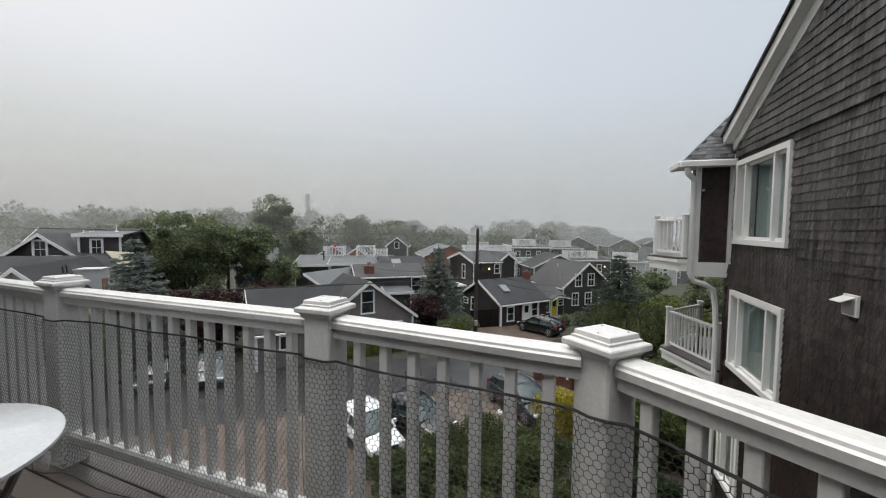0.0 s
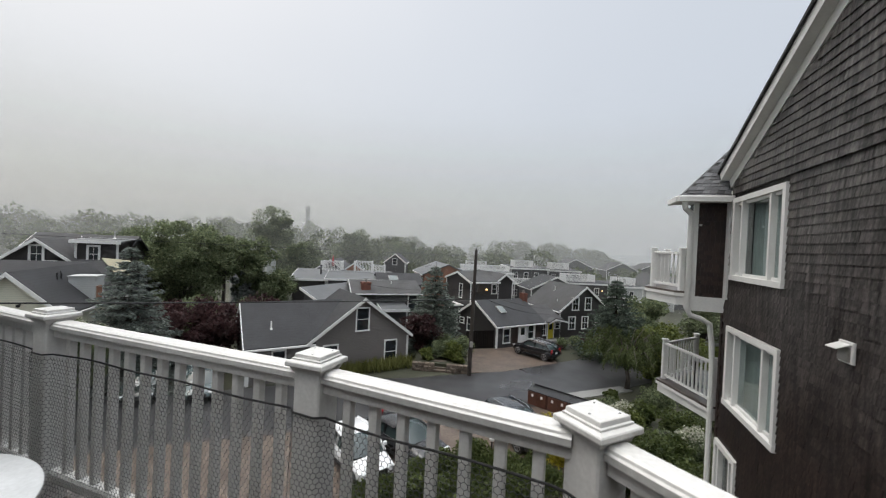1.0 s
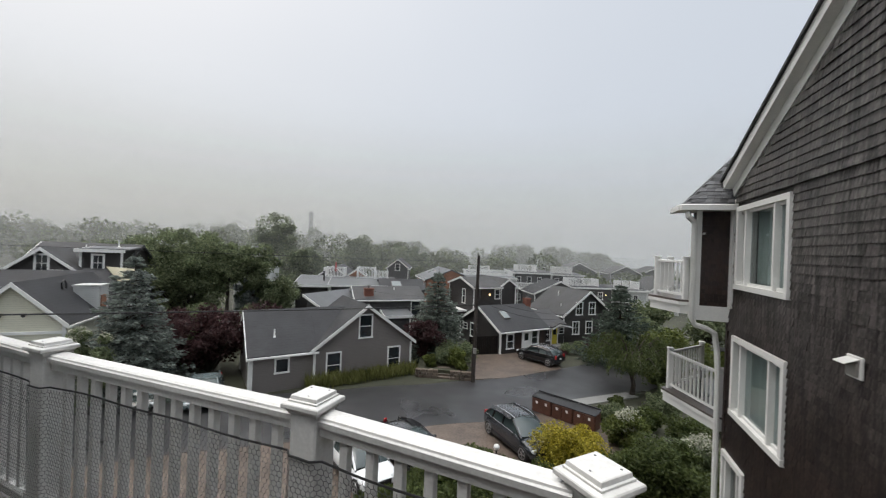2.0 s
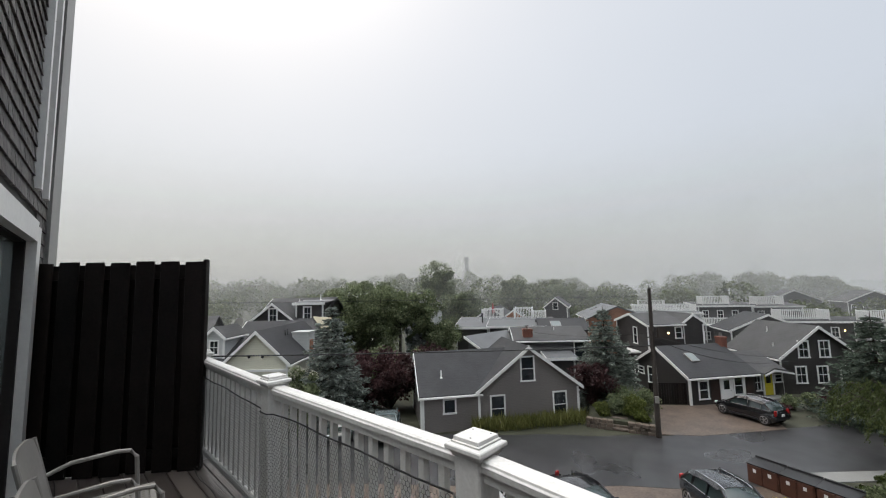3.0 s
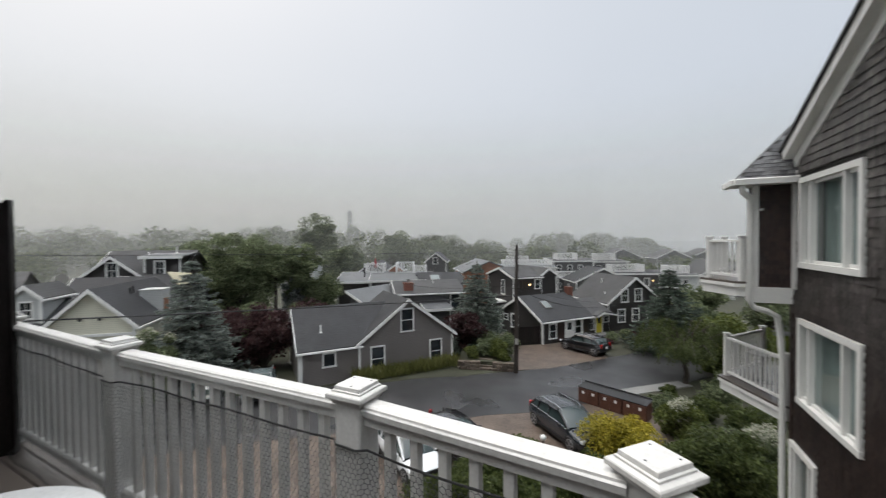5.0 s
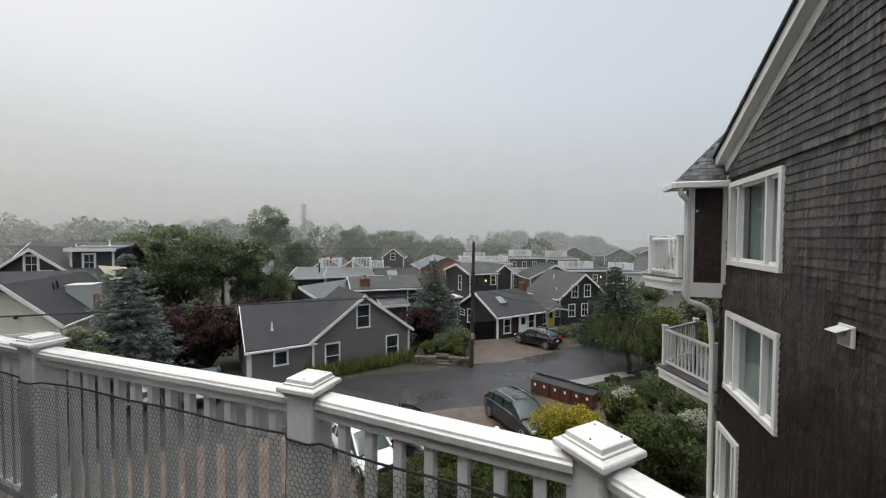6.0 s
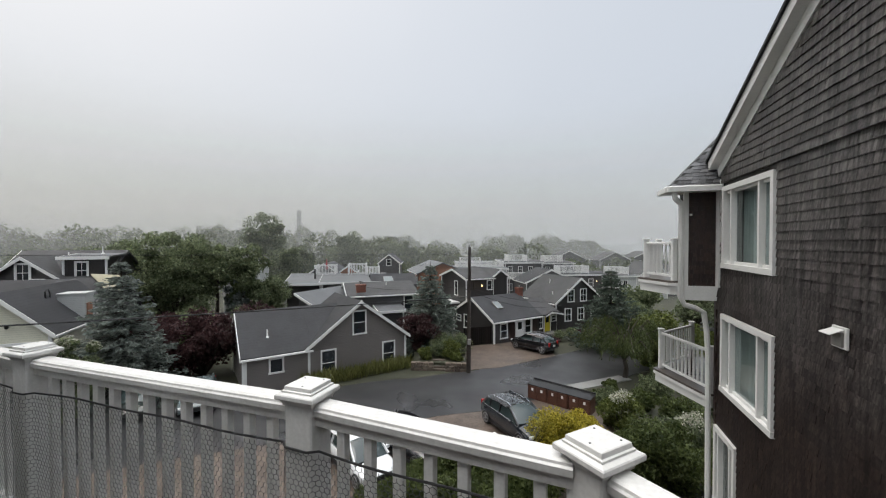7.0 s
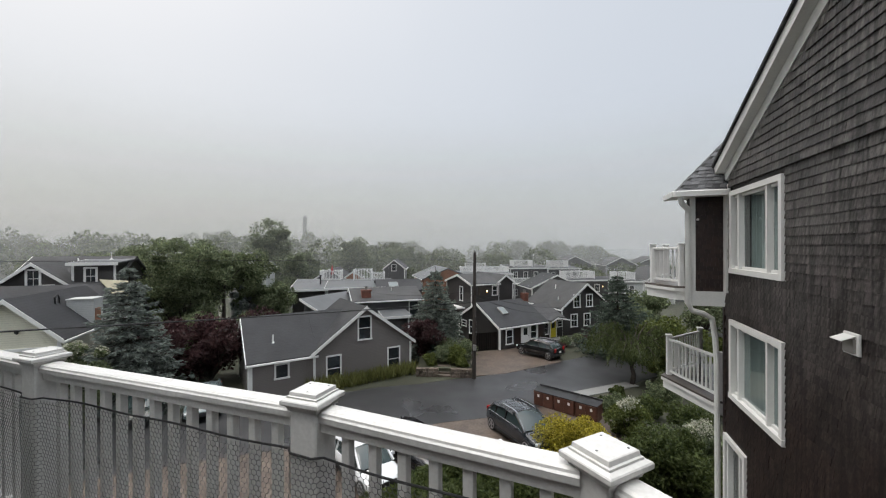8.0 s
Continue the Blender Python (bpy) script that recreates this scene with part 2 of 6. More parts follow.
PAINT_D = material("dark_grey_green_car_paint", (0.035, 0.042, 0.040), 0.2, vary=0.05, bump=0, coat=0.6)
PAINT_G = material("teal_grey_car_paint", (0.12, 0.15, 0.155), 0.2, vary=0.05, bump=0, coat=0.6)
CARGLASS = glass("car_glass", (0.03, 0.045, 0.045), 0.04)
LAMP_R = material("red_lamp_lens", (0.32, 0.015, 0.015), 0.15, vary=0.1, bump=0)
LAMP_W = material("clear_lamp_lens", (0.6, 0.62, 0.63), 0.1, vary=0.1, bump=0)
YELLOW = material("yellow_paint", (0.55, 0.45, 0.03), 0.45, vary=0.1, bump=0.05)
REDP = material("red_cloth", (0.30, 0.03, 0.03), 0.7, vary=0.2, bump=0.1)
WARM = emitter("warm_bulb", (1.0, 0.62, 0.25), 6.0)
L_OAK = leafy("mid_green_leaves", (0.105, 0.138, 0.072), (0.245, 0.285, 0.155))
L_JUN = leafy("juniper_needles", (0.050, 0.075, 0.022), (0.125, 0.155, 0.052))
L_DARK = leafy("dark_green_needles", (0.018, 0.040, 0.014), (0.045, 0.085, 0.028))
L_BLUE = leafy("blue_spruce_needles", (0.15, 0.18, 0.160), (0.33, 0.37, 0.335))
L_SPR = leafy("grey_green_spruce_needles", (0.12, 0.152, 0.128), (0.29, 0.33, 0.29))
L_SPD = leafy("dark_spruce_needles", (0.060, 0.085, 0.065), (0.16, 0.20, 0.16))
L_WIL = leafy("willow_leaves", (0.050, 0.072, 0.026), (0.125, 0.155, 0.055))
L_MAROON = leafy("maroon_leaves", (0.045, 0.022, 0.024), (0.10, 0.052, 0.054))
L_LIME = leafy("yellow_green_leaves", (0.085, 0.112, 0.03), (0.185, 0.215, 0.06))
L_GOLD = leafy("golden_leaves", (0.27, 0.235, 0.025), (0.58, 0.50, 0.07))
L_FAR = leafy("far_wood_leaves", (0.060, 0.080, 0.030), (0.125, 0.150, 0.060))
L_GRASS = leafy("grass_blades", (0.13, 0.15, 0.04), (0.28, 0.28, 0.10))
L_WHITE = leafy("white_flower_heads", (0.50, 0.50, 0.40), (0.72, 0.72, 0.60))
WATER = material("grey_sea", (0.10, 0.12, 0.13), 0.15, vary=0.2, scale=0.02, fine=0.3, bump=0.2)


# ---- mesh helpers ----
class Geo:
    """Gathers shaped boxes, prisms and tubes into one mesh."""

    def __init__(self):
        self.v, self.f = [], []

    def add(self, verts, faces):
        k = len(self.v)
        self.v += [tuple(p) for p in verts]
        self.f += [tuple(i + k for i in f) for f in faces]
        return self

    def box(self, c, s, m=None, bev=0.0):
        """A box with centre c and size s; bev chamfers its upright edges and its top."""
        x, y, z = s[0] / 2, s[1] / 2, s[2] / 2
        b = min(bev, x * 0.9, y * 0.9, z * 0.9)
        rings = [(-z, 0)] + ([(z - b, 0), (z, b)] if b else [(z, 0)])
        vs, fs = [], []
        for h, inset in rings:
            X, Y = x - inset, y - inset
            if b:
                vs += [(-X + b, -Y, h), (X - b, -Y, h), (X, -Y + b, h), (X, Y - b, h), (X - b, Y, h), (-X + b, Y, h), (-X, Y - b, h), (-X, -Y + b, h)]
            else:
                vs += [(-X, -Y, h), (X, -Y, h), (X, Y, h), (-X, Y, h)]
        k = 8 if b else 4
        for r in range(len(rings) - 1):
            for i in range(k):
                fs.append((r * k + i, r * k + (i + 1) % k, (r + 1) * k + (i + 1) % k, (r + 1) * k + i))
        fs.append(tuple(reversed(range(k))))
        fs.append(tuple((len(rings) - 1) * k + i for i in range(k)))
        mm = Matrix.Translation(c) if m is None else Matrix.Translation(c) @ m
        return self.add([mm @ Vector(p) for p in vs], fs)

    def beam(self, p, q, w, h, bev=0.0):
        """A board from p to q, w wide across and h high."""
        p, q = Vector(p), Vector(q)
        d = (q - p)
        x = d.normalized()
        up = Vector((0, 0, 1)) if abs(x.z) < 0.98 else Vector((0, 1, 0))
        y = up.cross(x).normalized()
        z = x.cross(y)
        m = Matrix((x, y, z)).transposed().to_4x4()
        return self.box((p + q) / 2, (d.length, w, h), m, bev)

    def prism(self, poly, y0, y1, m=None):
        """An outline in x, z drawn out from y0 to y1."""
        n = len(poly)
        vs = [(x, y0, z) for x, z in poly] + [(x, y1, z) for x, z in poly]
        fs = [tuple(range(n)), tuple(reversed(range(n, 2 * n)))]
        fs += [(i, n + i, n + (i + 1) % n, (i + 1) % n) for i in range(n)]
        return self.add(vs if m is None else [m @ Vector(v) for v in vs], fs)

    def tube(self, pts, r, k=8):
        """A round bar through points; r may be one radius or one for each."""
        pts = [Vector(p) for p in pts]
        rs = r if isinstance(r, (list, tuple)) else [r] * len(pts)
        vs, fs = [], []
        for i, p in enumerate(pts):
            d = (pts[min(i + 1, len(pts) - 1)] - pts[max(i - 1, 0)]).normalized()
            a = d.orthogonal() if abs(d.z) > 0.9 else d.cross(Vector((0, 0, 1)))
            a.normalize()
            b = d.cross(a)
            vs += [p + (a * math.cos(t * math.tau / k) + b * math.sin(t * math.tau / k)) * rs[i] for t in range(k)]
        for i in range(len(pts) - 1):
            fs += [(i * k + t, i * k + (t + 1) % k, (i + 1) * k + (t + 1) % k, (i + 1) * k + t) for t in range(k)]
        fs += [tuple(reversed(range(k))), tuple((len(pts) - 1) * k + t for t in range(k))]
        return self.add(vs, fs)

    def loft(self, rings):
        """Skins closed rings of equal length."""
        k = len(rings[0])
        vs = [p for r in rings for p in r]
        fs = [(i * k + t, i * k + (t + 1) % k, (i + 1) * k + (t + 1) % k, (i + 1) * k + t) for i in range(len(rings) - 1) for t in range(k)]
        fs += [tuple(reversed(range(k))), tuple((len(rings) - 1) * k + t for t in range(k))]
        return self.add(vs, fs)

    def mesh(self, name, mat, smooth=False):
        me = bpy.data.meshes.new(name)
        me.from_pydata(self.v, [], self.f)
        bm = bmesh.new()
        bm.from_mesh(me)
        bmesh.ops.recalc_face_normals(bm, faces=bm.faces)
        bm.to_mesh(me)
        bm.free()
        me.materials.append(mat)
        if smooth:
            me.polygons.foreach_set("use_smooth", [True] * len(me.polygons))
            me.set_sharp_from_angle(angle=radians(40))
        return me


def part(name, geo, mat, parent=None, label="", m=None, smooth=False):
    """Links a mesh as one object, under its thing."""
    me = geo.mesh(name, mat, smooth) if isinstance(geo, Geo) else geo
    ob = new(name, me)
    if parent is not None:
        ob.parent = parent
    if m is not None:
        ob.matrix_basis = m
    if label:
        ob["label"] = label
    return ob


def thing(name, m, label, category, group="", kind=""):
    ob = new(name)
    ob.empty_display_size = 0.2
    ob.matrix_basis = m
    return tagged(ob, label, category, group, kind)


def quads(name, V, mat, parent=None):
    """One mesh of loose four-cornered leaves from an (n, 4, 3) array."""
    n = len(V)
    me = bpy.data.meshes.new(name)
    me.vertices.add(4 * n)
    me.vertices.foreach_set("co", V.reshape(-1).astype(np.float32))
    me.loops.add(4 * n)
    me.loops.foreach_set("vertex_index", np.arange(4 * n, dtype=np.int32))
    me.polygons.add(n)
    me.polygons.foreach_set("loop_start", np.arange(0, 4 * n, 4, dtype=np.int32))
    me.update(calc_edges=True)
    me.materials.append(mat)
    ob = new(name, me)
    if parent is not None:
        ob.parent = parent
    return ob


def leaves(P, size, rng, flat=0.0, long=1.6, up=None):
    """Leaf blades at the points P, turned at random; flat keeps them level, up gives each its direction."""
    n = len(P)
    a = rng.normal(size=(n, 3)) if up is None else up + rng.normal(size=(n, 3)) * 0.35
    a /= np.linalg.norm(a, axis=1)[:, None]
    b = rng.normal(size=(n, 3))
    b[:, 2] *= 1 - flat
    a[:, 2] *= 1 - flat * 0.7
    b -= a * (a * b).sum(1)[:, None] / (a * a).sum(1)[:, None]
    b /= np.linalg.norm(b, axis=1)[:, None]
    s = size * rng.uniform(0.6, 1.3, n)[:, None]
    a, b = a * s * long / 2, b * s / 2
    return np.stack([P - a, P + b * 0.9 - a * 0.1, P + a, P - b * 0.9 - a * 0.1], 1)


def lobes(rng, radii, n, thick, lumps, lump_r, reach=(0.25, 1.12)):
    """Points on the skins of many lumps set in an ellipsoid."""
    d = rng.normal(size=(lumps, 3))
    d /= np.linalg.norm(d, axis=1)[:, None]
    c = d * rng.uniform(*reach, lumps)[:, None] * np.array(radii)
    k = rng.integers(0, lumps, n)
    e = rng.normal(size=(n, 3))
    e /= np.linalg.norm(e, axis=1)[:, None]
    rr = lump_r * rng.uniform(0.45, 1.25, lumps)[k] * rng.uniform(1 - thick, 1.05, n)
    return c[k] + e * rr[:, None] * np.array([1, 1, 0.8]), c


def broad_tree(name, x, y, height, spread, mat, label, seed, n=9000, leaf=0.22, base=0.0, low=0.3, category="tree", lumps=34, long=1.6):
    rng = np.random.default_rng(seed)
    t = thing(name, pose(x, y, base), label, category, kind="")
    ch = height * (1 - low)
    cz = height * low * 0.7 + ch / 2
    P, c = lobes(rng, (spread * 0.75, spread * 0.75, ch * 0.46), n, 0.6, lumps, spread * 0.31)
    P[:, 2] += cz
    c[:, 2] += cz
    g = Geo().tube([(0, 0, -0.1), (0.05, 0.02, height * low * 0.6), (0.0, 0.05, cz)], [spread * 0.07 + 0.05, spread * 0.05 + 0.03, 0.04])
    for q in c[:12]:
        z0 = height * low * 0.7
        g.tube([(0.02, 0.02, z0), (q[0] * 0.5, q[1] * 0.5, (z0 + q[2]) / 2 + 0.2), tuple(q)], [spread * 0.03 + 0.02, spread * 0.018 + 0.012, 0.012], 6)
    part("trunk", g, BARK, t)
    quads("crown", leaves(P, leaf, rng, long=long), mat, t)
    return t


def conifer(name, x, y, height, spread, mat, label, seed, base=0.0, tiers=22, leaf=0.16, category="tree", droop=0.25):
    rng = np.random.default_rng(seed)
    t = thing(name, pose(x, y, base), label, category)
    g = Geo().tube([(0, 0, -0.1), (0.03, 0, height * 0.5), (0, 0, height)], [0.09 + height * 0.012, 0.06 + height * 0.006, 0.015])
    pts, ups = [], []
    for i in range(tiers):
        f = (i + rng.uniform(-0.3, 0.3)) / tiers
        z = height * (0.05 + 0.93 * f)
        r = spread * 1.1 * (1 - f) ** 0.75 * rng.uniform(0.85, 1.1) + 0.12
        k = max(5, int(11 * (1 - f) + 5))
        for j in range(k):
            a = math.tau * (j + rng.uniform(-0.35, 0.35)) / k
            L = r * rng.uniform(0.72, 1.12)
            d = np.array([math.cos(a), math.sin(a), 0])
            tip = d * L + np.array([0, 0, z - droop * L + 0.2 * L])
            if i % 2 == 0 and L > 0.5:
                g.tube([(0, 0, z), tuple(tip * 0.55 + np.array([0, 0, z]) * 0.45), tuple(tip)], [0.03, 0.018, 0.006], 4)
            m = int(40 * L / spread * (1 + height * 0.06)) + 8
            s = rng.uniform(0.18, 1.0, m)
            side = np.array([-d[1], d[0], 0])
            p = d[None] * (s * L)[:, None]
            p[:, 2] += z - droop * L * s ** 1.5 + 0.2 * L * s ** 3
            p += side[None] * (rng.normal(size=m) * 0.12 * L * (1.2 - s))[:, None]
            p[:, 2] += rng.normal(size=m) * 0.05 - 0.04
            pts.append(p)
            ups.append(np.repeat((d + np.array([0, 0, -0.15]))[None], m, 0) + side[None] * rng.normal(size=m)[:, None] * 0.6)
    part("trunk", g, BARK, t)
    P, U = np.concatenate(pts), np.concatenate(ups)
    V = np.concatenate([leaves(P, leaf, rng, long=2.6, up=U), leaves(P + rng.normal(size=P.shape) * 0.07, leaf * 0.9, rng, long=2.2, up=U)])
    quads("crown", V, mat, t)
    return t


def weeping_tree(name, x, y, height, spread, mat, label, seed, base=0.0):
    """A short forked trunk, arched limbs and leafy twigs that hang from them."""
    rng = np.random.default_rng(seed)
    t = thing(name, pose(x, y, base), label, "tree")
    g = Geo().tube([(0, 0, -0.1), (0.12, 0.05, 0.7), (0.0, 0.1, 1.3)], [0.2, 0.16, 0.14])
    pts, ups = [], []
    for i in range(26):
        a = math.tau * (i + rng.uniform(-0.4, 0.4)) / 26 * 2.0
        r = spread * rng.uniform(0.45, 1.0)
        top = height * rng.uniform(0.72, 1.0) * (1.08 - 0.3 * r / spread)
        d = np.array([math.cos(a), math.sin(a), 0.0])
        path = [np.array([0, 0.1, 1.25]), d * r * 0.3 + np.array([0, 0, top * 0.8]), d * r * 0.65 + np.array([0, 0, top]), d * r + np.array([0, 0, top * 0.82])]
        g.tube([tuple(p) for p in path], [0.08, 0.055, 0.03, 0.01], 5)
        for k in range(34):
            f = rng.uniform(0.6, 3.0)
            q = int(min(f, 2.999))
            p0 = path[q] + (path[q + 1] - path[q]) * (f - q) + rng.normal(size=3) * np.array([0.22, 0.22, 0.1])
            drop = rng.uniform(0.3, 1.15) * (0.5 + 0.5 * f / 3)
            m = int(12 + drop * 22)
            w = np.linspace(0, 1, m)
            hang = p0[None] + d[None] * (0.28 * w * drop)[:, None] + rng.normal(size=(m, 3)) * 0.045
            hang[:, 2] -= drop * w ** 1.3
            pts.append(hang)
            ups.append(np.repeat((d * 0.4 + np.array([0, 0, -1.0]))[None], m, 0))
    part("trunk", g, BARK, t)
    quads("crown", leaves(np.concatenate(pts), 0.06, rng, long=2.6, up=np.concatenate(ups)), mat, t)
    return t


def shrub(name, x, y, rx, ry, h, mat, label, seed, n=3500, leaf=0.09, base=0.0, category="shrub", rot=0.0, long=1.6, lumps=26, flowers=0):
    rng = np.random.default_rng(seed)
    t = thing(name, pose(x, y, base, 0, 0, rot), label, category)
    P, c = lobes(rng, (rx * 0.8, ry * 0.8, h * 0.5), n, 0.5, lumps, min(rx, ry, h) * 0.38, (0.3, 0.95))
    P[:, 2] = np.abs(P[:, 2] + h * 0.48)
    g = Geo()
    for q in c[:9]:
        g.tube([(q[0] * 0.15, q[1] * 0.15, -0.05), (q[0] * 0.6, q[1] * 0.6, abs(q[2] + h * 0.48) * 0.6), (q[0], q[1], abs(q[2] + h * 0.48))], [0.03, 0.02, 0.008], 5)
    part("stem", g, BARK, t)
    quads("foliage", leaves(P, leaf, rng, long=long), mat, t)
    if flowers:
        F = P[np.argsort(-(P[:, 2] + rng.uniform(0, h * 0.5, n)))[:flowers]]
        k = 14
        FP = np.repeat(F, k, 0) + rng.normal(size=(flowers * k, 3)) * 0.055 + np.array([0, 0, 0.05])
        quads("blossom", leaves(FP, 0.07, rng, long=1.1), L_WHITE, t)
    return t


# ---- houses ----
def window(parent, m, w, h, cols=1, trim=0.1, pane_mat=None, name="window", sash=True):
    """A window whose lower left corner lies at m's origin; its face looks along -y."""
    g = Geo()
    g.box((w / 2, -0.02, h - trim / 2), (w, 0.09, trim)).box((w / 2, -0.03, trim / 2), (w + 0.06, 0.12, trim))
    g.box((trim / 2, -0.018, h / 2), (trim, 0.086, h - 2 * trim)).box((w - trim / 2, -0.018, h / 2), (trim, 0.086, h - 2 * trim))
    fr = part(name, g, TRIM, parent, "", m)
    iw, ih = w - 2 * trim, h - 2 * trim
    part("pane", Geo().box((w / 2, 0.012, h / 2), (iw, 0.03, ih)), pane_mat or GLASS_D, fr)
    if sash:
        s = Geo().box((w / 2, -0.012, h / 2), (iw, 0.04, 0.045))
        for i in range(1, cols + 1):
            s.box((trim + iw * i / (cols + 1), -0.01, h / 2), (0.025, 0.034, ih))
        part("sash", s, TRIM, fr)
    return fr


def door(parent, m, w, h, mat, lite=True):
    d = part("door", Geo().box((w / 2, -0.02, h / 2), (w, 0.07, h)), mat, parent, "", m)
    part("door_frame", Geo().box((-0.06, -0.03, h / 2), (0.12, 0.1, h)).box((w + 0.06, -0.03, h / 2), (0.12, 0.1, h)).box((w / 2, -0.03, h + 0.06), (w + 0.24, 0.1, 0.12)), TRIM, d)
    part("panel", Geo().box((w / 2, -0.06, h * 0.25), (w * 0.6, 0.03, h * 0.28), None, 0.01), mat, d)
    if lite:
        part("pane", Geo().box((w / 2, -0.06, h * 0.7), (w * 0.55, 0.02, h * 0.35)), GLASS_D, d)
    part("handle", Geo().tube([(w * 0.9, -0.06, h * 0.48), (w * 0.9, -0.12, h * 0.48)], 0.03), CHROME, d)


def gable(parent, m, w, d, eave, ridge, wall_mat, roof_mat, over=0.25, z0=0.0, trim=True, t=0.14):
    """A block w wide along x and d deep along y, its ridge along y: walls, two roof slopes, rake, fascia and corner boards."""
    part("wall", Geo().prism([(0, z0 - 0.3), (w, z0 - 0.3), (w, eave), (w / 2, ridge), (0, eave)], 0, d), wall_mat, parent, "", m)
    sl = (ridge - eave) / (w / 2)
    lo = eave - sl * over
    for side in (0, 1):
        e = [(-over, lo), (w / 2, ridge), (w / 2, ridge + t), (-over, lo + t)]
        if side:
            e = [(w - x, z) for x, z in e]
        part("roof", Geo().prism([(x, z + 0.012) for x, z in e], -over, d + over), roof_mat, parent, "", m)
        if trim:
            g = Geo()
            bw = 0.24
            r = [(-over - 0.02, lo - bw + t), (w / 2, ridge - bw + t), (w / 2, ridge + t + 0.02), (-over - 0.02, lo + t + 0.02)]
            if side:
                r = [(w - x, z) for x, z in r]
            g.prism(r, -over - 0.05, -over - 0.002)
            part("rake_board", g, TRIM, parent, "", m)
            xe = -over - 0.05 if not side else w + over + 0.05
            part("gutter", Geo().box((xe, d / 2, lo + 0.02), (0.1, d + 2 * over, 0.13), None, 0.02), TRIM, parent, "", m)
            cx = 0.03 if not side else w - 0.03
            part("corner_board", Geo().box((cx, -0.01, (z0 + eave) / 2 - 0.1), (0.16, 0.07, eave - z0 - 0.1)), TRIM, parent, "", m)


def flat_block(parent, m, w, d, h, wall_mat, roof_mat, slope=0.0, z0=0.0):
    """A block with a low roof that falls to the front, with a white edge."""
    part("wall", Geo().add([(0, 0, z0 - 0.3), (w, 0, z0 - 0.3), (w, d, z0 - 0.3), (0, d, z0 - 0.3), (0, 0, h), (w, 0, h), (w, d, h + slope), (0, d, h + slope)],
         [(0, 1, 2, 3), (4, 5, 6, 7), (0, 1, 5, 4), (1, 2, 6, 5), (2, 3, 7, 6), (3, 0, 4, 7)]), wall_mat, parent, "", m)
    o = 0.3
    k = slope / d * o
    part("roof", Geo().add([(-o, -o, h - k + 0.01), (w + o, -o, h - k + 0.01), (w + o, d + o, h + slope + k + 0.01), (-o, d + o, h + slope + k + 0.01), (-o, -o, h - k + 0.13), (w + o, -o, h - k + 0.13), (w + o, d + o, h + slope + k + 0.13), (-o, d + o, h + slope + k + 0.13)],
         [(0, 1, 2, 3), (4, 5, 6, 7), (0, 1, 5, 4), (1, 2, 6, 5), (2, 3, 7, 6), (3, 0, 4, 7)]), roof_mat, parent, "", m)
    part("fascia", Geo().box((w / 2, -o - 0.03, h - k + 0.02), (w + 2 * o, 0.05, 0.24)), TRIM, parent, "", m)
    part("fascia", Geo().add([(-o - 0.05, -o, h - k - 0.1), (-o - 0.002, -o, h - k - 0.1), (-o - 0.002, d + o, h + slope + k - 0.1), (-o - 0.05, d + o, h + slope + k - 0.1), (-o - 0.05, -o, h - k + 0.14), (-o - 0.002, -o, h - k + 0.14), (-o - 0.002, d + o, h + slope + k + 0.14), (-o - 0.05, d + o, h + slope + k + 0.14)],
         [(0, 1, 2, 3), (4, 5, 6, 7), (0, 1, 5, 4), (1, 2, 6, 5), (2, 3, 7, 6), (3, 0, 4, 7)]), TRIM, parent, "", m)
    for cx in (0.03, w - 0.03):
        part("corner_board", Geo().box((cx, -0.01, (z0 + h) / 2), (0.16, 0.07, h - z0)), TRIM, parent, "", m)


def deck_rail(name, m, w, d, h=1.0, label="white wooden roof deck railing with square balusters", step=0.2, solid=False):
    """A railing round a roof terrace, open at the back."""
    t = thing(name, m, label, "railing", "roof deck railings")
    sides = [((0, 0), (w, 0)), ((0, 0), (0, d)), ((w, 0), (w, d)), ((0, d), (w, d))]
    for p, q in sides:
        part("top_rail", Geo().beam((*p, h), (*q, h), 0.09, 0.08), WHITE, t)
        part("bottom_rail", Geo().beam((*p, 0.12), (*q, 0.12), 0.06, 0.06), WHITE, t)
        L = math.dist(p, q)
        n = int(L / step)
        bal = Geo().box((0, 0, h / 2 + 0.05), (0.06, 0.06, h - 0.12)).mesh("baluster", WHITE)
        for i in range(1, n):
            part("baluster", bal, WHITE, t, m=pose(p[0] + (q[0] - p[0]) * i / n, p[1] + (q[1] - p[1]) * i / n, 0))
    for p in ((0, 0), (w, 0), (0, d), (w, d)):
        part("post", Geo().box((*p, h / 2 + 0.06), (0.12, 0.12, h + 0.12), None, 0.02), WHITE, t)
    return t


def skylight(parent, m, w=0.7, d=1.0):
    s = part("skylight", Geo().box((0, 0, 0.05), (w, d, 0.1), None, 0.02), ALU, parent, "", m)
    part("pane", Geo().box((0, 0, 0.105), (w - 0.12, d - 0.12, 0.02)), GLASS_L, s)


def chimney(parent, m, w=0.7, d=0.6, h=1.2, mat=None):
    c = part("chimney", Geo().box((0, 0, h / 2), (w, d, h)).box((0, 0, h - 0.1), (w + 0.1, d + 0.1, 0.12)), mat or CHIM, parent, "", m)
    part("flue", Geo().tube([(0, 0, h - 0.1), (0, 0, h + 0.25)], 0.13), ALU, c)
    part("flue_cap", Geo().tube([(0, 0, h + 0.28), (0, 0, h + 0.34)], 0.19), BLACK, c)


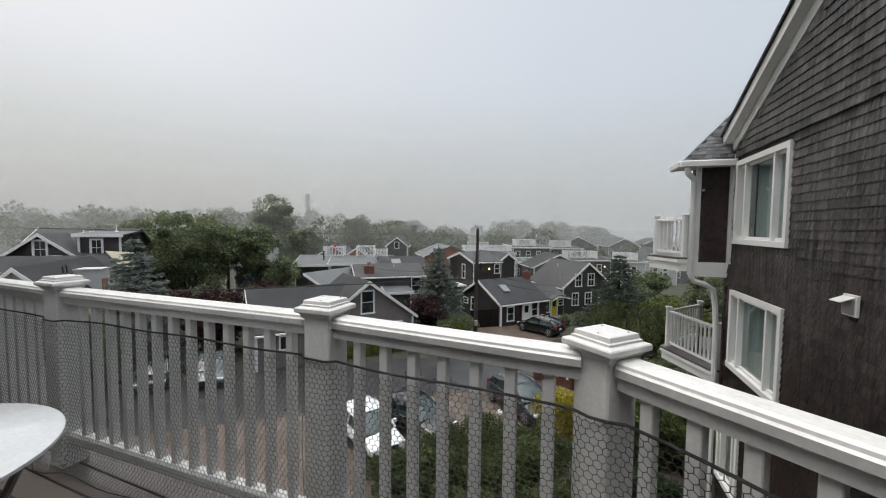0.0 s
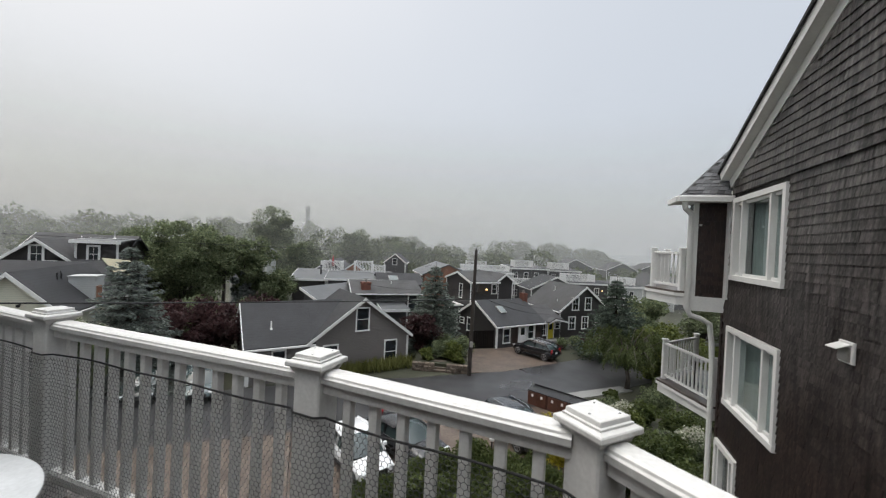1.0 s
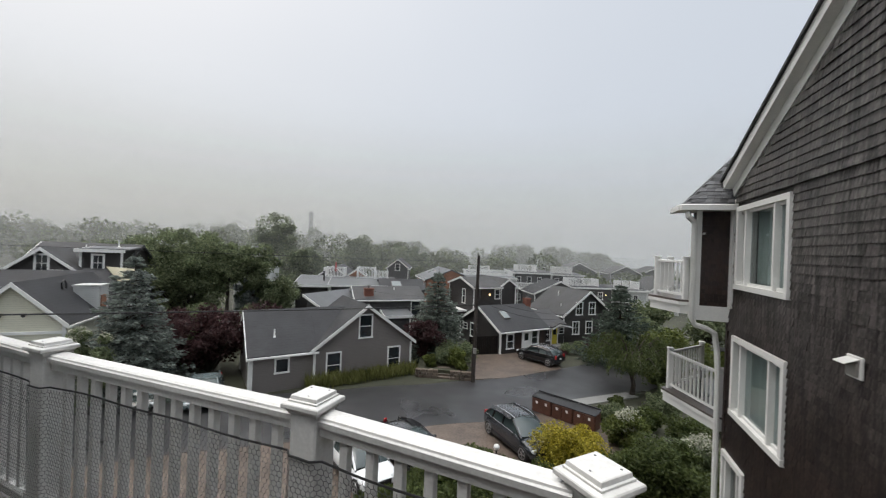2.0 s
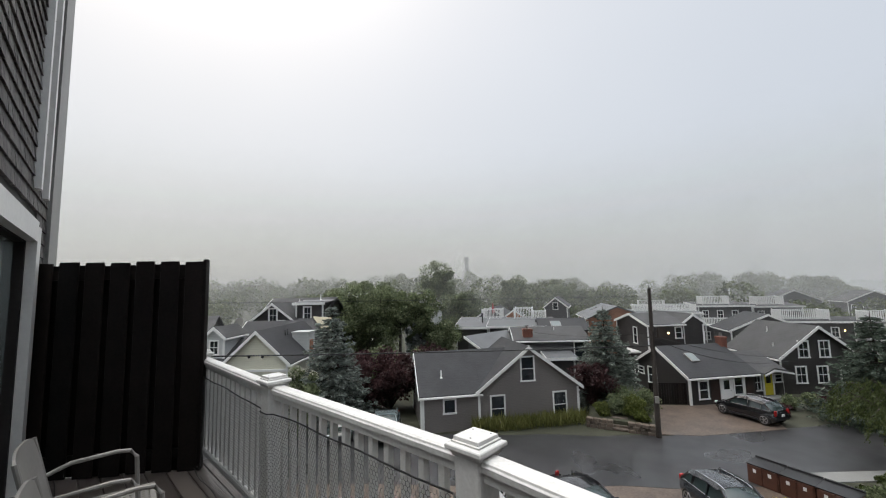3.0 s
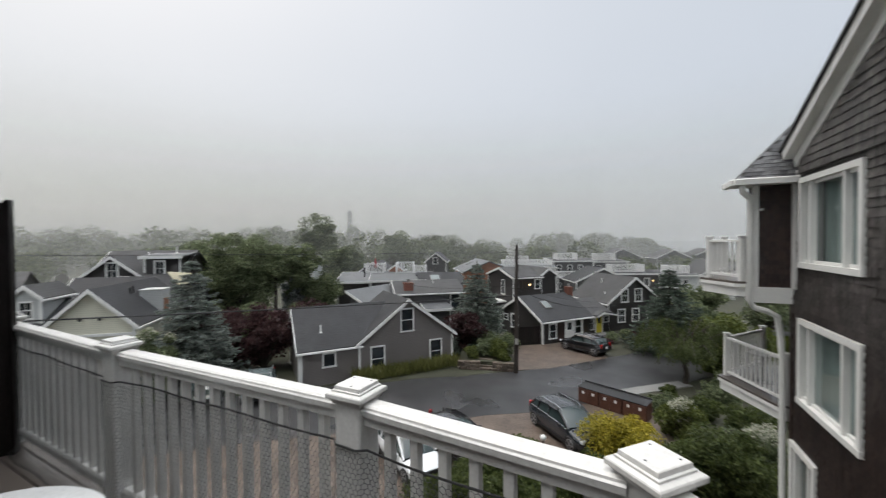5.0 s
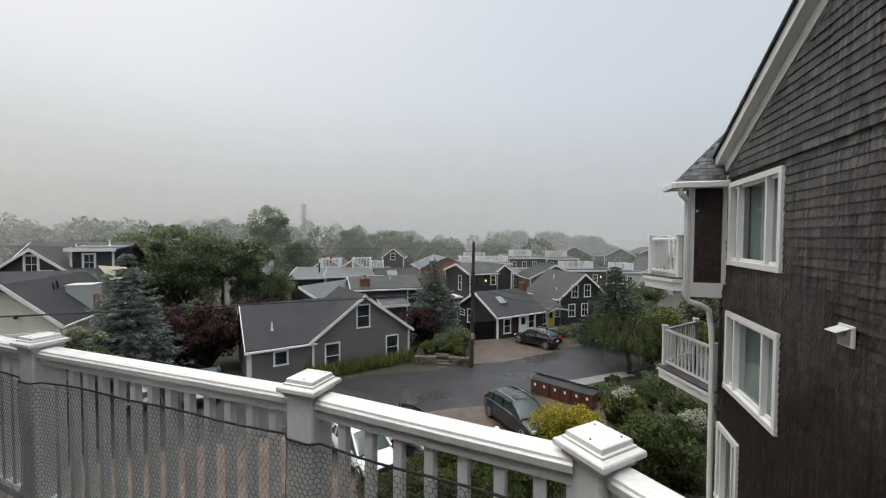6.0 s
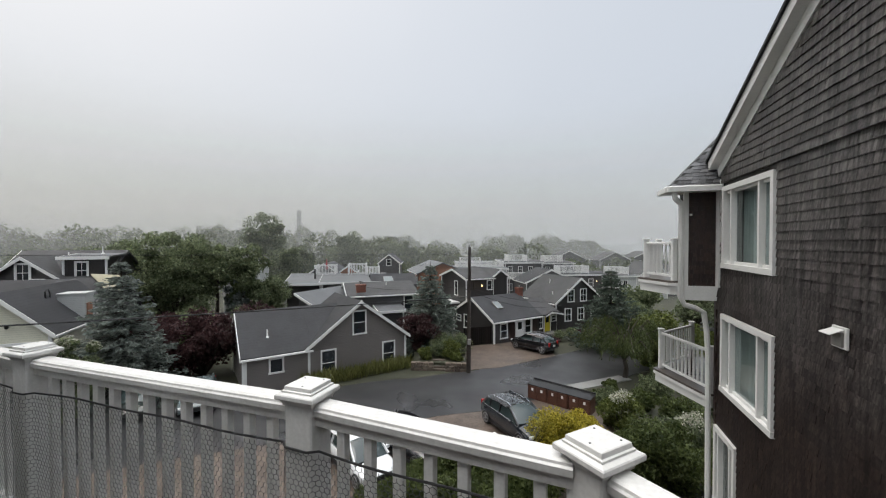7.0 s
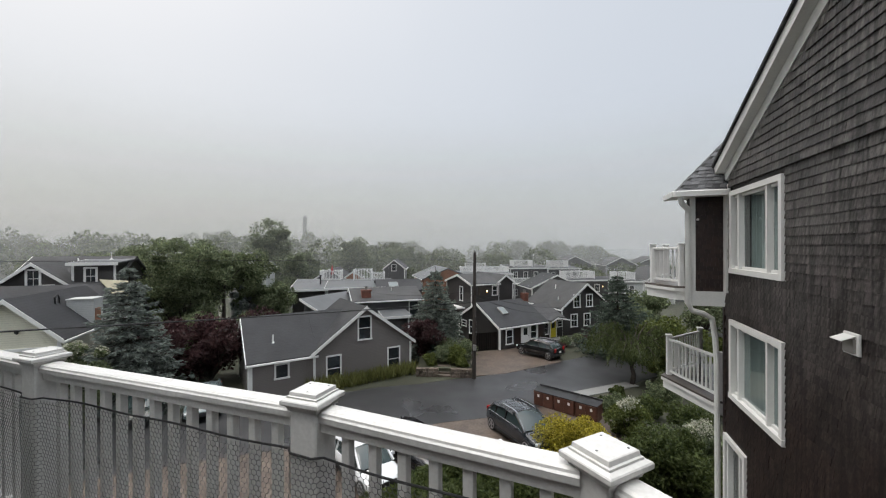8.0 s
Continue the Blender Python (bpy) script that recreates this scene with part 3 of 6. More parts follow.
def vent_pipe(parent, m, h=0.5):
    part("vent_pipe", Geo().tube([(0, 0, -0.15), (0, 0, h)], 0.05).tube([(0, 0, -0.05), (0, 0, 0.05)], [0.16, 0.07]), TRIM, parent, "", m)


def wall_lamp(x, y, z):
    t = thing("wall_lamp", pose(x, y, z), "small lit warm wall lantern on a house front", "lamp", "lit wall lanterns")
    part("bulb", Geo().tube([(0, 0, -0.09), (0, 0, 0.09)], [0.07, 0.09], 8), WARM, t)
    part("cap", Geo().tube([(0, 0, 0.1), (0, 0, 0.17)], [0.13, 0.03], 8), BLACK, t)
    part("bracket", Geo().beam((0, 0, 0.13), (0, 0.5, 0.13), 0.04, 0.04), BLACK, t)

# ---- ground, road, paving ----
def sheet(name, poly, z, mat, label, category, thick=0.3):
    """A slab of ground with its top at z."""
    n = len(poly)
    g = Geo().add([(x, y, z) for x, y in poly] + [(x, y, z - thick) for x, y in poly],
                  [tuple(range(n)), tuple(reversed(range(n, 2 * n)))] + [(i, (i + 1) % n, n + (i + 1) % n, n + i) for i in range(n)])
    return tagged(part(name, g, mat), label, category, kind="structure")


def strip(name, mid, width, z, mat, label, category):
    """A road along a middle line."""
    pts = [Vector((x, y, 0)) for x, y in mid]
    fine = []
    for i in range(len(pts) - 1):
        a, b, c, d = pts[max(i - 1, 0)], pts[i], pts[i + 1], pts[min(i + 2, len(pts) - 1)]
        for k in range(6):
            t = k / 6
            fine.append(0.5 * ((2 * b) + (c - a) * t + (2 * a - 5 * b + 4 * c - d) * t * t + (3 * b - a - 3 * c + d) * t ** 3))
    fine.append(pts[-1])
    left, right = [], []
    for i, p in enumerate(fine):
        d = (fine[min(i + 1, len(fine) - 1)] - fine[max(i - 1, 0)]).normalized()
        w = width / 2 + 0.12 * math.sin(i * 1.7)
        left.append((p.x - d.y * w, p.y + d.x * w))
        right.append((p.x + d.y * w, p.y - d.x * w))
    vs = [(x, y, z) for x, y in left] + [(x, y, z) for x, y in right] + [(x, y, z - 0.2) for x, y in left] + [(x, y, z - 0.2) for x, y in right]
    n = len(left)
    fs = []
    for i in range(n - 1):
        fs += [(i, i + 1, n + i + 1, n + i), (2 * n + i, 2 * n + i + 1, i + 1, i), (n + i, n + i + 1, 3 * n + i + 1, 3 * n + i)]
    return tagged(part(name, Geo().add(vs, fs), mat), label, category, kind="structure")


sheet("ground", [(-1800, -300), (1800, -300), (1800, 2500), (-1800, 2500)], 0.0, EARTH, "wet garden earth and low growth between the houses", "ground")
strip("road", [(-60, 4), (-34, 14), (-17, 20.5), (-5, 25.2), (3, 28.0), (10, 31.6), (20, 38.2), (40, 52), (70, 74)], 6.6, 0.03, ASPHALT, "wet dark asphalt lane that bends past the houses", "road")
sheet("pavement", [(-19, 8), (9.6, 8), (9.9, 24.6), (8.2, 26.6), (4.0, 26.0), (-1.4, 22.9), (-7, 21.0), (-19, 16.2)], 0.02, PAVER, "wet reddish brick and gravel parking lot", "pavement")
sheet("driveway", [(2.7, 31.6), (5.0, 32.2), (10.2, 35.4), (9.8, 41.5), (5.6, 39.3), (2.2, 38.2)], 0.045, PAVER, "wet brick driveway before the black cottage", "pavement")
sheet("sidewalk", [(8.6, 28.2), (13.4, 30.4), (14.0, 29.6), (9.2, 27.4)], 0.06, CONCRETE, "short pale concrete walk beside the lane", "pavement")
sheet("water", [(60, 330), (1800, 330), (1800, 2490), (-200, 2490)], 0.05, WATER, "flat grey harbour water under mist", "water")

# ---- railing of the near deck ----
DZ = 8.15
Z0, PA, PB, PC = Vector((-3.02, 4.63)), Vector((-1.27, 3.97)), Vector((0.42, 3.415)), Vector((1.388, 2.99))
E_DIR = Vector((math.cos(radians(-58)), math.sin(radians(-58))))
PD = PC + E_DIR * 2.6


def rail_post(p, yaw):
    t = thing("railing_post", pose(p.x, p.y, DZ, 0, 0, yaw), "wet white vinyl railing post with a stepped square cap", "post", "deck railing posts")
    part("sleeve", Geo().box((0, 0, 0.515), (0.124, 0.124, 1.03), None, 0.006), RAILW, t)
    def square(h, z):
        return [(-h, -h, z), (h, -h, z), (h, h, z), (-h, h, z)]
    cap = part("cap", Geo().loft([square(h, z) for h, z in ((0.066, 1.006), (0.068, 1.014), (0.074, 1.024), (0.085, 1.030), (0.087, 1.034), (0.087, 1.046), (0.084, 1.050), (0.072, 1.054))]), RAILW, t)
    part("cap_top", Geo().loft([square(h, z) for h, z in ((0.069, 1.0545), (0.069, 1.061), (0.063, 1.063), (0.061, 1.076), (0.058, 1.078))]), RAILW, cap)
    for sx, sy in ((0.042, 0.042), (-0.042, 0.035), (0.01, -0.045)):
        part("screw", Geo().tube([(sx, sy, 1.0775), (sx, sy, 1.0795)], 0.0035, 6), WIRE, cap)
    return t


def rail_span(p, q, count, first, step):
    """Top rail with a moulded edge, under rail, bottom rail and square balusters between two posts."""
    d = (q - p)
    L = d.length
    u = d / L
    t = thing("railing_section", pose(p.x, p.y, DZ, 0, 0, math.degrees(math.atan2(u.y, u.x))), "wet white vinyl railing section with square balusters", "railing", "deck railing sections")
    a, b = 0.062, L - 0.062
    prof = [(-0.030, 0.93), (0.030, 0.93), (0.032, 0.965), (0.046, 0.972), (0.048, 0.994), (0.042, 1.000), (0.040, 1.008), (0.03, 1.014), (-0.03, 1.014), (-0.040, 1.008), (-0.042, 1.000), (-0.048, 0.994), (-0.046, 0.972), (-0.032, 0.965)]
    part("top_rail", Geo().loft([[(x, y, z) for y, z in prof] for x in (a, b)]), RAILW, t)
    prof = [(-0.03, 0.13), (0.03, 0.13), (0.034, 0.14), (0.034, 0.178), (0.022, 0.192), (-0.022, 0.192), (-0.034, 0.178), (-0.034, 0.14)]
    part("bottom_rail", Geo().loft([[(x, y, z) for y, z in prof] for x in (a, b)]), RAILW, t)
    bal = Geo().box((0, 0, 0.56), (0.036, 0.036, 0.744), None, 0.003).mesh("baluster", RAILW)
    for i in range(count):
        part("baluster", bal, RAILW, t, m=pose(first + i * step, 0, 0))
    return t


yaw_a = math.degrees(math.atan2((PB - PA).y, (PB - PA).x))
rail_post(Z0, yaw_a)
rail_post(PA, yaw_a)
rail_post(PB, yaw_a - 1)
rail_post(PC, -60)
rail_post(PD, -60)
rail_span(Z0, PA, 14, 0.15, 0.1206)
rail_span(PA, PB, 13, 0.17, 0.1195)
rail_span(PB, PC, 7, 0.17, 0.1215)
rail_span(PC, PD, 20, 0.14, 0.1175)


def hex_net(line, z_top, cell=0.0245, wire=0.0013):
    """Hexagonal wire netting along a plan line, with a dark cord on its upper edge."""
    t = thing("wire_netting", pose(0, 0, 0), "dark hexagonal wire netting fixed to the inner side of the railing", "netting")
    acc, total = [0.0], 0.0
    for a, b in zip(line, line[1:]):
        total += (b - a).length
        acc.append(total)

    def at(s, z):
        s = min(max(s, 0), total - 1e-6)
        i = max(k for k in range(len(acc)) if acc[k] <= s)
        i = min(i, len(line) - 2)
        p = line[i].lerp(line[i + 1], (s - acc[i]) / (acc[i + 1] - acc[i]))
        d = (line[i + 1] - line[i]).normalized()
        # slack between the ties, and the foot curls out over the boards
        off = 0.004 * math.sin(s * 5.1 + z * 9) + 0.09 * max(0.0, 1 - (z - DZ) / 0.13) ** 2
        return Vector((p.x + d.y * off, p.y - d.x * off, z))

    def top(s):
        return z_top + 0.005 * math.sin(s * 2.7 + 0.6) + 0.004 * math.sin(s * 9.1)

    rowh = cell * 0.75 * 1.1
    cols, rows = int(total / cell), int((z_top - DZ) / rowh)
    V, F = [], []

    def bar(p, q):
        d = (q - p).normalized()
        a = d.orthogonal().normalized()
        b = d.cross(a)
        k = len(V)
        for c in (p, q):
            for j in range(3):
                V.append(tuple(c + (a * math.cos(j * 2.094) + b * math.sin(j * 2.094)) * wire))
        F.extend([(k, k + 1, k + 4, k + 3), (k + 1, k + 2, k + 5, k + 4), (k + 2, k, k + 3, k + 5)])

    h4 = cell * 1.1 / 4
    for r in range(rows):
        z = DZ + 0.02 + r * rowh
        off = (r % 2) * cell / 2
        for c in range(cols):
            s = c * cell + off
            if z > top(s) - 0.02:
                continue
            w0, w1, w2 = at(s, z), at(s + cell / 2, z + h4), at(s + cell, z)
            bar(w0, w1)
            bar(w1, w2)
            bar(w1, at(s + cell / 2, z + h4 * 3 - (rowh - 3 * h4) * 0))
    me = bpy.data.meshes.new("mesh")
    me.from_pydata(V, [], F)
    me.materials.append(WIRE)
    part("mesh", me, WIRE, t)
    part("edge_cord", Geo().tube([at(i * 0.05, top(i * 0.05) - 0.004) for i in range(int(total / 0.05))], 0.0045, 6), CABLE, t)
    part("lower_cord", Geo().tube([at(i * 0.1, DZ + 0.02 + 0.006 * math.sin(i)) for i in range(int(total / 0.1))], 0.003, 5), CABLE, t)


def net_line():
    """The netting lies on the inner side of the balusters and wraps round each post."""
    pts = []
    posts = [Z0, PA, PB, PC, PD]
    for i, p in enumerate(posts):
        a = (posts[i] - posts[i - 1]).normalized() if i else None
        b = (posts[i + 1] - posts[i]).normalized() if i < 4 else None
        for d, e in ((a, -1), (b, 1)):
            if d is None:
                continue
            n_in = Vector((d.y, -d.x))
            near, far = (p + d * e * 0.082 + n_in * 0.042, p + d * e * 0.060 + n_in * 0.072)
            pts += [near, far] if e < 0 else [far, near]
    return pts


hex_net(net_line(), DZ + 0.85)

# ---- near deck floor, privacy screen and the wall of the own house ----
U_RAIL = (PC - Z0).normalized()
M_IN = Vector((U_RAIL.y, -U_RAIL.x))
WALL_DIR = Vector((0.903, -0.429))
WALL_K = Vector((-5.36, 4.27))
deck_t = tagged(new("deck_floor"), "wet brown-grey composite deck boards with dark joints", "floor", kind="structure")
e_u, e_m = E_DIR.dot(U_RAIL), E_DIR.dot(M_IN)
sC = (PC - Z0).dot(U_RAIL)
for i in range(-1, 24):
    v = 0.07 + i * 0.1475
    s1 = sC + 0.14 + v * e_u / e_m
    # the inner end stops at the house wall
    p = Z0 + M_IN * v
    w_n = Vector((-WALL_DIR.y, WALL_DIR.x))
    gap = (p - WALL_K).dot(w_n)
    run = U_RAIL.dot(w_n)
    s_wall = -gap / run
    s0 = max(-1.7, s_wall) if run > 0 else -1.7
    if s1 - s0 < 0.2:
        continue
    a, b = p + U_RAIL * s0, p + U_RAIL * s1
    part("deck_board", Geo().beam((a.x, a.y, DZ - 0.0135), (b.x, b.y, DZ - 0.0135), 0.14, 0.027, 0.004), DECK, deck_t)
# rim joist and the storeys below the deck
base_poly = [Z0 + M_IN * -0.1 - U_RAIL * 1.75, PC + U_RAIL * 0.14 - M_IN * 0.1, PC + U_RAIL * 0.16 + E_DIR * 3.3, WALL_K - WALL_DIR * 0.2]
sub = thing("deck_structure", pose(0, 0, 0), "white-edged deck base carried by the storeys below", "deck", kind="structure")
g = Geo()
for a, b in zip(base_poly[:2], base_poly[1:3]):
    g.beam((a.x, a.y, DZ - 0.16), (b.x, b.y, DZ - 0.16), 0.04, 0.26)
part("rim_board", g, TRIM, sub)
n = len(base_poly)
part("soffit", Geo().add([(p.x, p.y, DZ - 0.05) for p in base_poly] + [(p.x, p.y, DZ - 0.3) for p in base_poly],
     [tuple(range(n)), tuple(reversed(range(n, 2 * n)))] + [(i, (i + 1) % n, n + (i + 1) % n, n + i) for i in range(n)]), BACKING, sub)
for p in (PA, PB, PC, Z0):
    q = p + M_IN * 0.1
    part("support_post", Geo().box((q.x, q.y, DZ / 2 - 0.2), (0.2, 0.2, DZ - 0.2)), TRIM, sub)

screen = thing("privacy_screen", pose(-2.80, 4.50, DZ, 0, 0, math.degrees(math.atan2(-0.82, -1.31))), "dark-stained wooden board privacy screen at the deck's end", "fence")
L = 1.57
for i in range(7):
    x = 0.098 + i * 0.222
    part("board", Geo().box((x, 0.04, 0.99 + 0.005 * ((i * 7) % 3)), (0.162 + 0.004 * (i % 2), 0.022, 1.97), None, 0.004), FENCE, screen)
    if i < 6:
        part("back_board", Geo().box((x + 0.111, -0.022, 0.975 + 0.004 * ((i * 5) % 3)), (0.2185, 0.02, 1.95), None, 0.003), FENCE, screen)
part("end_post", Geo().box((0.0, 0.014, 0.995), (0.03, 0.07, 2.0)), FENCE, screen)
for z in (0.16, 1.86):
    part("cross_rail", Geo().box((L / 2, 0.0095, z), (L, 0.036, 0.09)), FENCE, screen)

own = tagged(new("wall_own"), "dark shingled wall of the near house with white door trim", "wall", kind="structure")
own.matrix_basis = pose(WALL_K.x, WALL_K.y, 0, 0, 0, math.degrees(math.atan2(WALL_DIR.y, WALL_DIR.x)))
OL = 9.9
d0, d1 = 1.75, 4.6
part("sheathing", Geo().box((d0 / 2, -0.12, 7.1), (d0, 0.2, 14.2)), BACKING, own)
part("sheathing", Geo().box(((d1 + OL) / 2, -0.12, 5.35), (OL - d1, 0.2, 10.7)), BACKING, own)
part("sheathing", Geo().prism([(d0, 10.3), (d1, 10.3), (d1, 10.7), (d0, 14.2)], -0.22, -0.02), BACKING, own)
part("sheathing", Geo().box(((d0 + d1) / 2, -0.12, 4.0), (d1 - d0, 0.2, 8.0)), BACKING, own)
rng = random.Random(5)
g = Geo()
for r in range(78):
    z = DZ + 0.02 + r * 0.137
    x = 0.72
    while x < OL - 0.2:
        w = rng.uniform(0.09, 0.2)
        if z < 14.0 - max(0, x - d0) * 1.22 and not (x > d1 and z > 10.5) and not (d0 - 0.28 < x + w and x < d1 + 0.2 and z < 10.5):
            g.add([(x, -0.018, z), (x + w - 0.006, -0.018, z), (x + w - 0.006, 0.004 + rng.uniform(0, 0.006), z), (x, 0.004 + rng.uniform(0, 0.006), z), (x, -0.018, z + 0.16), (x + w - 0.006, -0.018, z + 0.16), (x + w - 0.006, -0.012, z + 0.16), (x, -0.012, z + 0.16)],
                  [(0, 1, 2, 3), (3, 2, 6, 7), (1, 5, 6, 2), (0, 3, 7, 4), (4, 7, 6, 5)])
        x += w
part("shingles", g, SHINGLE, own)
part("corner_board", Geo().box((0.34, 0.005, 7.1), (0.76, 0.06, 14.2)), CONCRETE, own, "grey-white painted corner board")
part("door_trim", Geo().box((d0 - 0.12, 0.02, 9.3), (0.2, 0.07, 2.3)).box((d1 + 0.1, 0.02, 9.3), (0.2, 0.07, 2.3)).box(((d0 + d1) / 2, 0.02, 10.4), (d1 - d0 + 0.1, 0.07, 0.18)), TRIM, own)
part("window_casing", Geo().box((1.16, 0.02, 12.6), (0.1, 0.06, 3.6)).box((1.66, 0.02, 12.6), (0.1, 0.06, 3.6)), TRIM, own)
part("glass_door", Geo().box(((d0 + d1) / 2, -0.1, 9.22), (d1 - d0, 0.03, 2.16)), GLASS_L, own)

# ---- deck furniture ----
def armchair(m):
    t = thing("armchair", m, "grey metal garden armchair with a perforated seat and tubular arms", "chair", "deck armchairs")
    hole_seat, back = Geo(), Geo()
    # perforated sheet: a lattice of narrow bars round small gaps
    n = 14
    V, F = [], []
    for i in range(n + 1):
        for j in range(n + 1):
            V.append((-0.225 + 0.45 * i / n, -0.22 + 0.44 * j / n, 0.422 - 0.012 * math.sin(math.pi * i / n) * math.sin(math.pi * j / n)))
    for i in range(n):
        for j in range(n):
            a, b, c, d = i * (n + 1) + j, (i + 1) * (n + 1) + j, (i + 1) * (n + 1) + j + 1, i * (n + 1) + j + 1
            k = len(V)
            ctr = (Vector(V[a]) + Vector(V[c])) / 2
            V += [tuple(ctr.lerp(Vector(V[q]), 0.5)) for q in (a, b, c, d)]
            F += [(a, b, k + 1, k), (b, c, k + 2, k + 1), (c, d, k + 3, k + 2), (d, a, k, k + 3)]
    hole_seat.add(V, F)
    hole_seat.beam((-0.23, -0.22, 0.42), (-0.23, 0.22, 0.42), 0.03, 0.02).beam((0.23, -0.22, 0.42), (0.23, 0.22, 0.42), 0.03, 0.02).beam((-0.23, 0.22, 0.42), (0.23, 0.22, 0.41), 0.03, 0.03).beam((-0.23, -0.22, 0.42), (0.23, -0.22, 0.42), 0.03, 0.02)
    part("seat", hole_seat, ALU, t)
    rows = [[(x, -0.24 - 0.10 * k - 0.025 * (1 - (x / 0.23) ** 2), 0.44 + 0.43 * k - (0.03 * (abs(x) / 0.23) ** 6 if k == 1 else 0)) for x in np.linspace(-0.23, 0.23, 9)] for k in (0, 0.35, 0.7, 1)]
    V = [p for r in rows for p in r]
    V += [(x, y - 0.012, z) for x, y, z in V]
    F = []
    for r in range(3):
        for c in range(8):
            a = r * 9 + c
            F += [(a, a + 1, a + 10, a + 9), (a + 36, a + 45, a + 46, a + 37)]
    for c in range(8):
        F += [(c, c + 36, c + 37, c + 1), (27 + c, 28 + c, 64 + c, 63 + c)]
    for r in range(3):
        F += [(r * 9, r * 9 + 9, r * 9 + 45, r * 9 + 36), (r * 9 + 8, r * 9 + 44, r * 9 + 53, r * 9 + 17)]
    part("backrest", back.add(V, F), ALU, t, smooth=True)
    for s in (-1, 1):
        x = 0.265 * s
        part("arm", Geo().tube([(x * 0.9, -0.29, 0.62), (x, -0.18, 0.655), (x, 0.03, 0.665), (x, 0.1, 0.655), (x, 0.135, 0.61), (x, 0.145, 0.42), (x, 0.16, 0.2), (x, 0.18, 0.0)], 0.0125, 8), ALU, t, smooth=True)
        part("back_leg", Geo().tube([(x * 0.88, -0.345, 0.85), (x * 0.9, -0.25, 0.45), (x * 0.95, -0.3, 0.2), (x, -0.36, 0.0)], 0.0125, 8), ALU, t, smooth=True)
        part("side_bar", Geo().tube([(x * 0.9, -0.25, 0.4), (x, 0.15, 0.4)], 0.011, 6), ALU, t)
    return t


armchair(pose(-1.80, 3.27, DZ, 0, 0, -27))
armchair(pose(-1.12, 3.05, DZ, 0, 0, -24))
tb = thing("round_table", pose(-0.625, 2.78, DZ), "round garden table with a wet pale grey top", "table")
ring = [(0.41 * math.cos(a * math.tau / 64), 0.41 * math.sin(a * math.tau / 64)) for a in range(64)]
part("tabletop", Geo().loft([[(x * s, y * s, z) for x, y in ring] for s, z in ((0.975, 0.700), (1.0, 0.706), (1.0, 0.716), (0.985, 0.72))]), TABLETOP, tb, smooth=True)
part("apron_ring", Geo().tube([(x * 0.88, y * 0.88, 0.69) for x, y in ring + ring[:1]], 0.012, 6), ALU, tb)
for k in range(4):
    a = k * math.tau / 4 + 0.5
    part("leg", Geo().tube([(0.34 * math.cos(a), 0.34 * math.sin(a), 0.69), (0.2 * math.cos(a), 0.2 * math.sin(a), 0.35), (0.36 * math.cos(a), 0.36 * math.sin(a), 0.0)], 0.012, 8), ALU, tb, smooth=True)

# ---- neighbouring wing: shingled gable wall, windows, bump-out, balconies ----
RW = Matrix.Translation((5.85, 7.73, 0)) @ Matrix(((0.286, -0.958, 0, 0), (0.958, 0.286, 0, 0), (0, 0, 1, 0), (0, 0, 0, 1)))
wing = tagged(new("wall_wing"), "weathered dark shingled gable wall with white-framed windows", "wall", kind="structure")
wing.matrix_basis = RW
XE, XC = -7.95, 2.4
RAKE0, RAKE_S = 11.03, 0.503


def rake_z(x):
    return RAKE0 + (XC - x) * RAKE_S


OPEN = [(0.02, 2.02, 9.27, 10.86), (0.02, 2.04, 6.83, 8.36), (1.33, 2.36, 4.4, 6.0)]
g = Geo()
g.prism([(XE, 0), (0.02, 0), (0.02, rake_z(0.02)), (-4.2, rake_z(-4.2)), (XE, rake_z(-4.2) - 2)], -0.22, 0)
g.prism([(2.04, 6.0), (XC, 6.0), (XC, RAKE0), (2.04, rake_z(2.04))], -0.22, 0)
g.prism([(0.02, 10.86), (2.04, 10.86), (2.04, rake_z(2.04)), (0.02, rake_z(0.02))], -0.22, 0)
g.prism([(0.02, 8.36), (2.04, 8.36), (2.04, 9.27), (0.02, 9.27)], -0.22, 0)
g.prism([(0.02, 6.0), (2.04, 6.0), (2.04, 6.83), (0.02, 6.83)], -0.22, 0)
g.prism([(0.02, 0), (1.33, 0), (1.33, 6.0), (0.02, 6.0)], -0.22, 0)
g.prism([(1.33, 0), (XC, 0), (XC, 4.4), (1.33, 4.4)], -0.22, 0)
part("sheathing", g, BACKING, wing)
part("end_wall", Geo().box((XC - 0.1, -3.2, 5.6), (0.2, 6.0, 11.2)), SID_BLACK, wing)
PANE = bpy.data.materials.new("clear_window_glass")
PANE.use_nodes = True
pb = PANE.node_tree.nodes["Principled BSDF"]
pb.inputs["Transmission Weight"].default_value, pb.inputs["Roughness"].default_value, pb.inputs["IOR"].default_value = 1.0, 0.02, 1.5
pb.inputs["Base Color"].default_value = (0.75, 0.85, 0.85, 1)
ROOMW = material("dim_room_wall", (0.16, 0.16, 0.15), 0.8, vary=0.1, bump=0)
CURTAIN = material("grey_white_curtain", (0.36, 0.39, 0.38), 0.8, vary=0.15, scale=4, fine=30, bump=0.1)


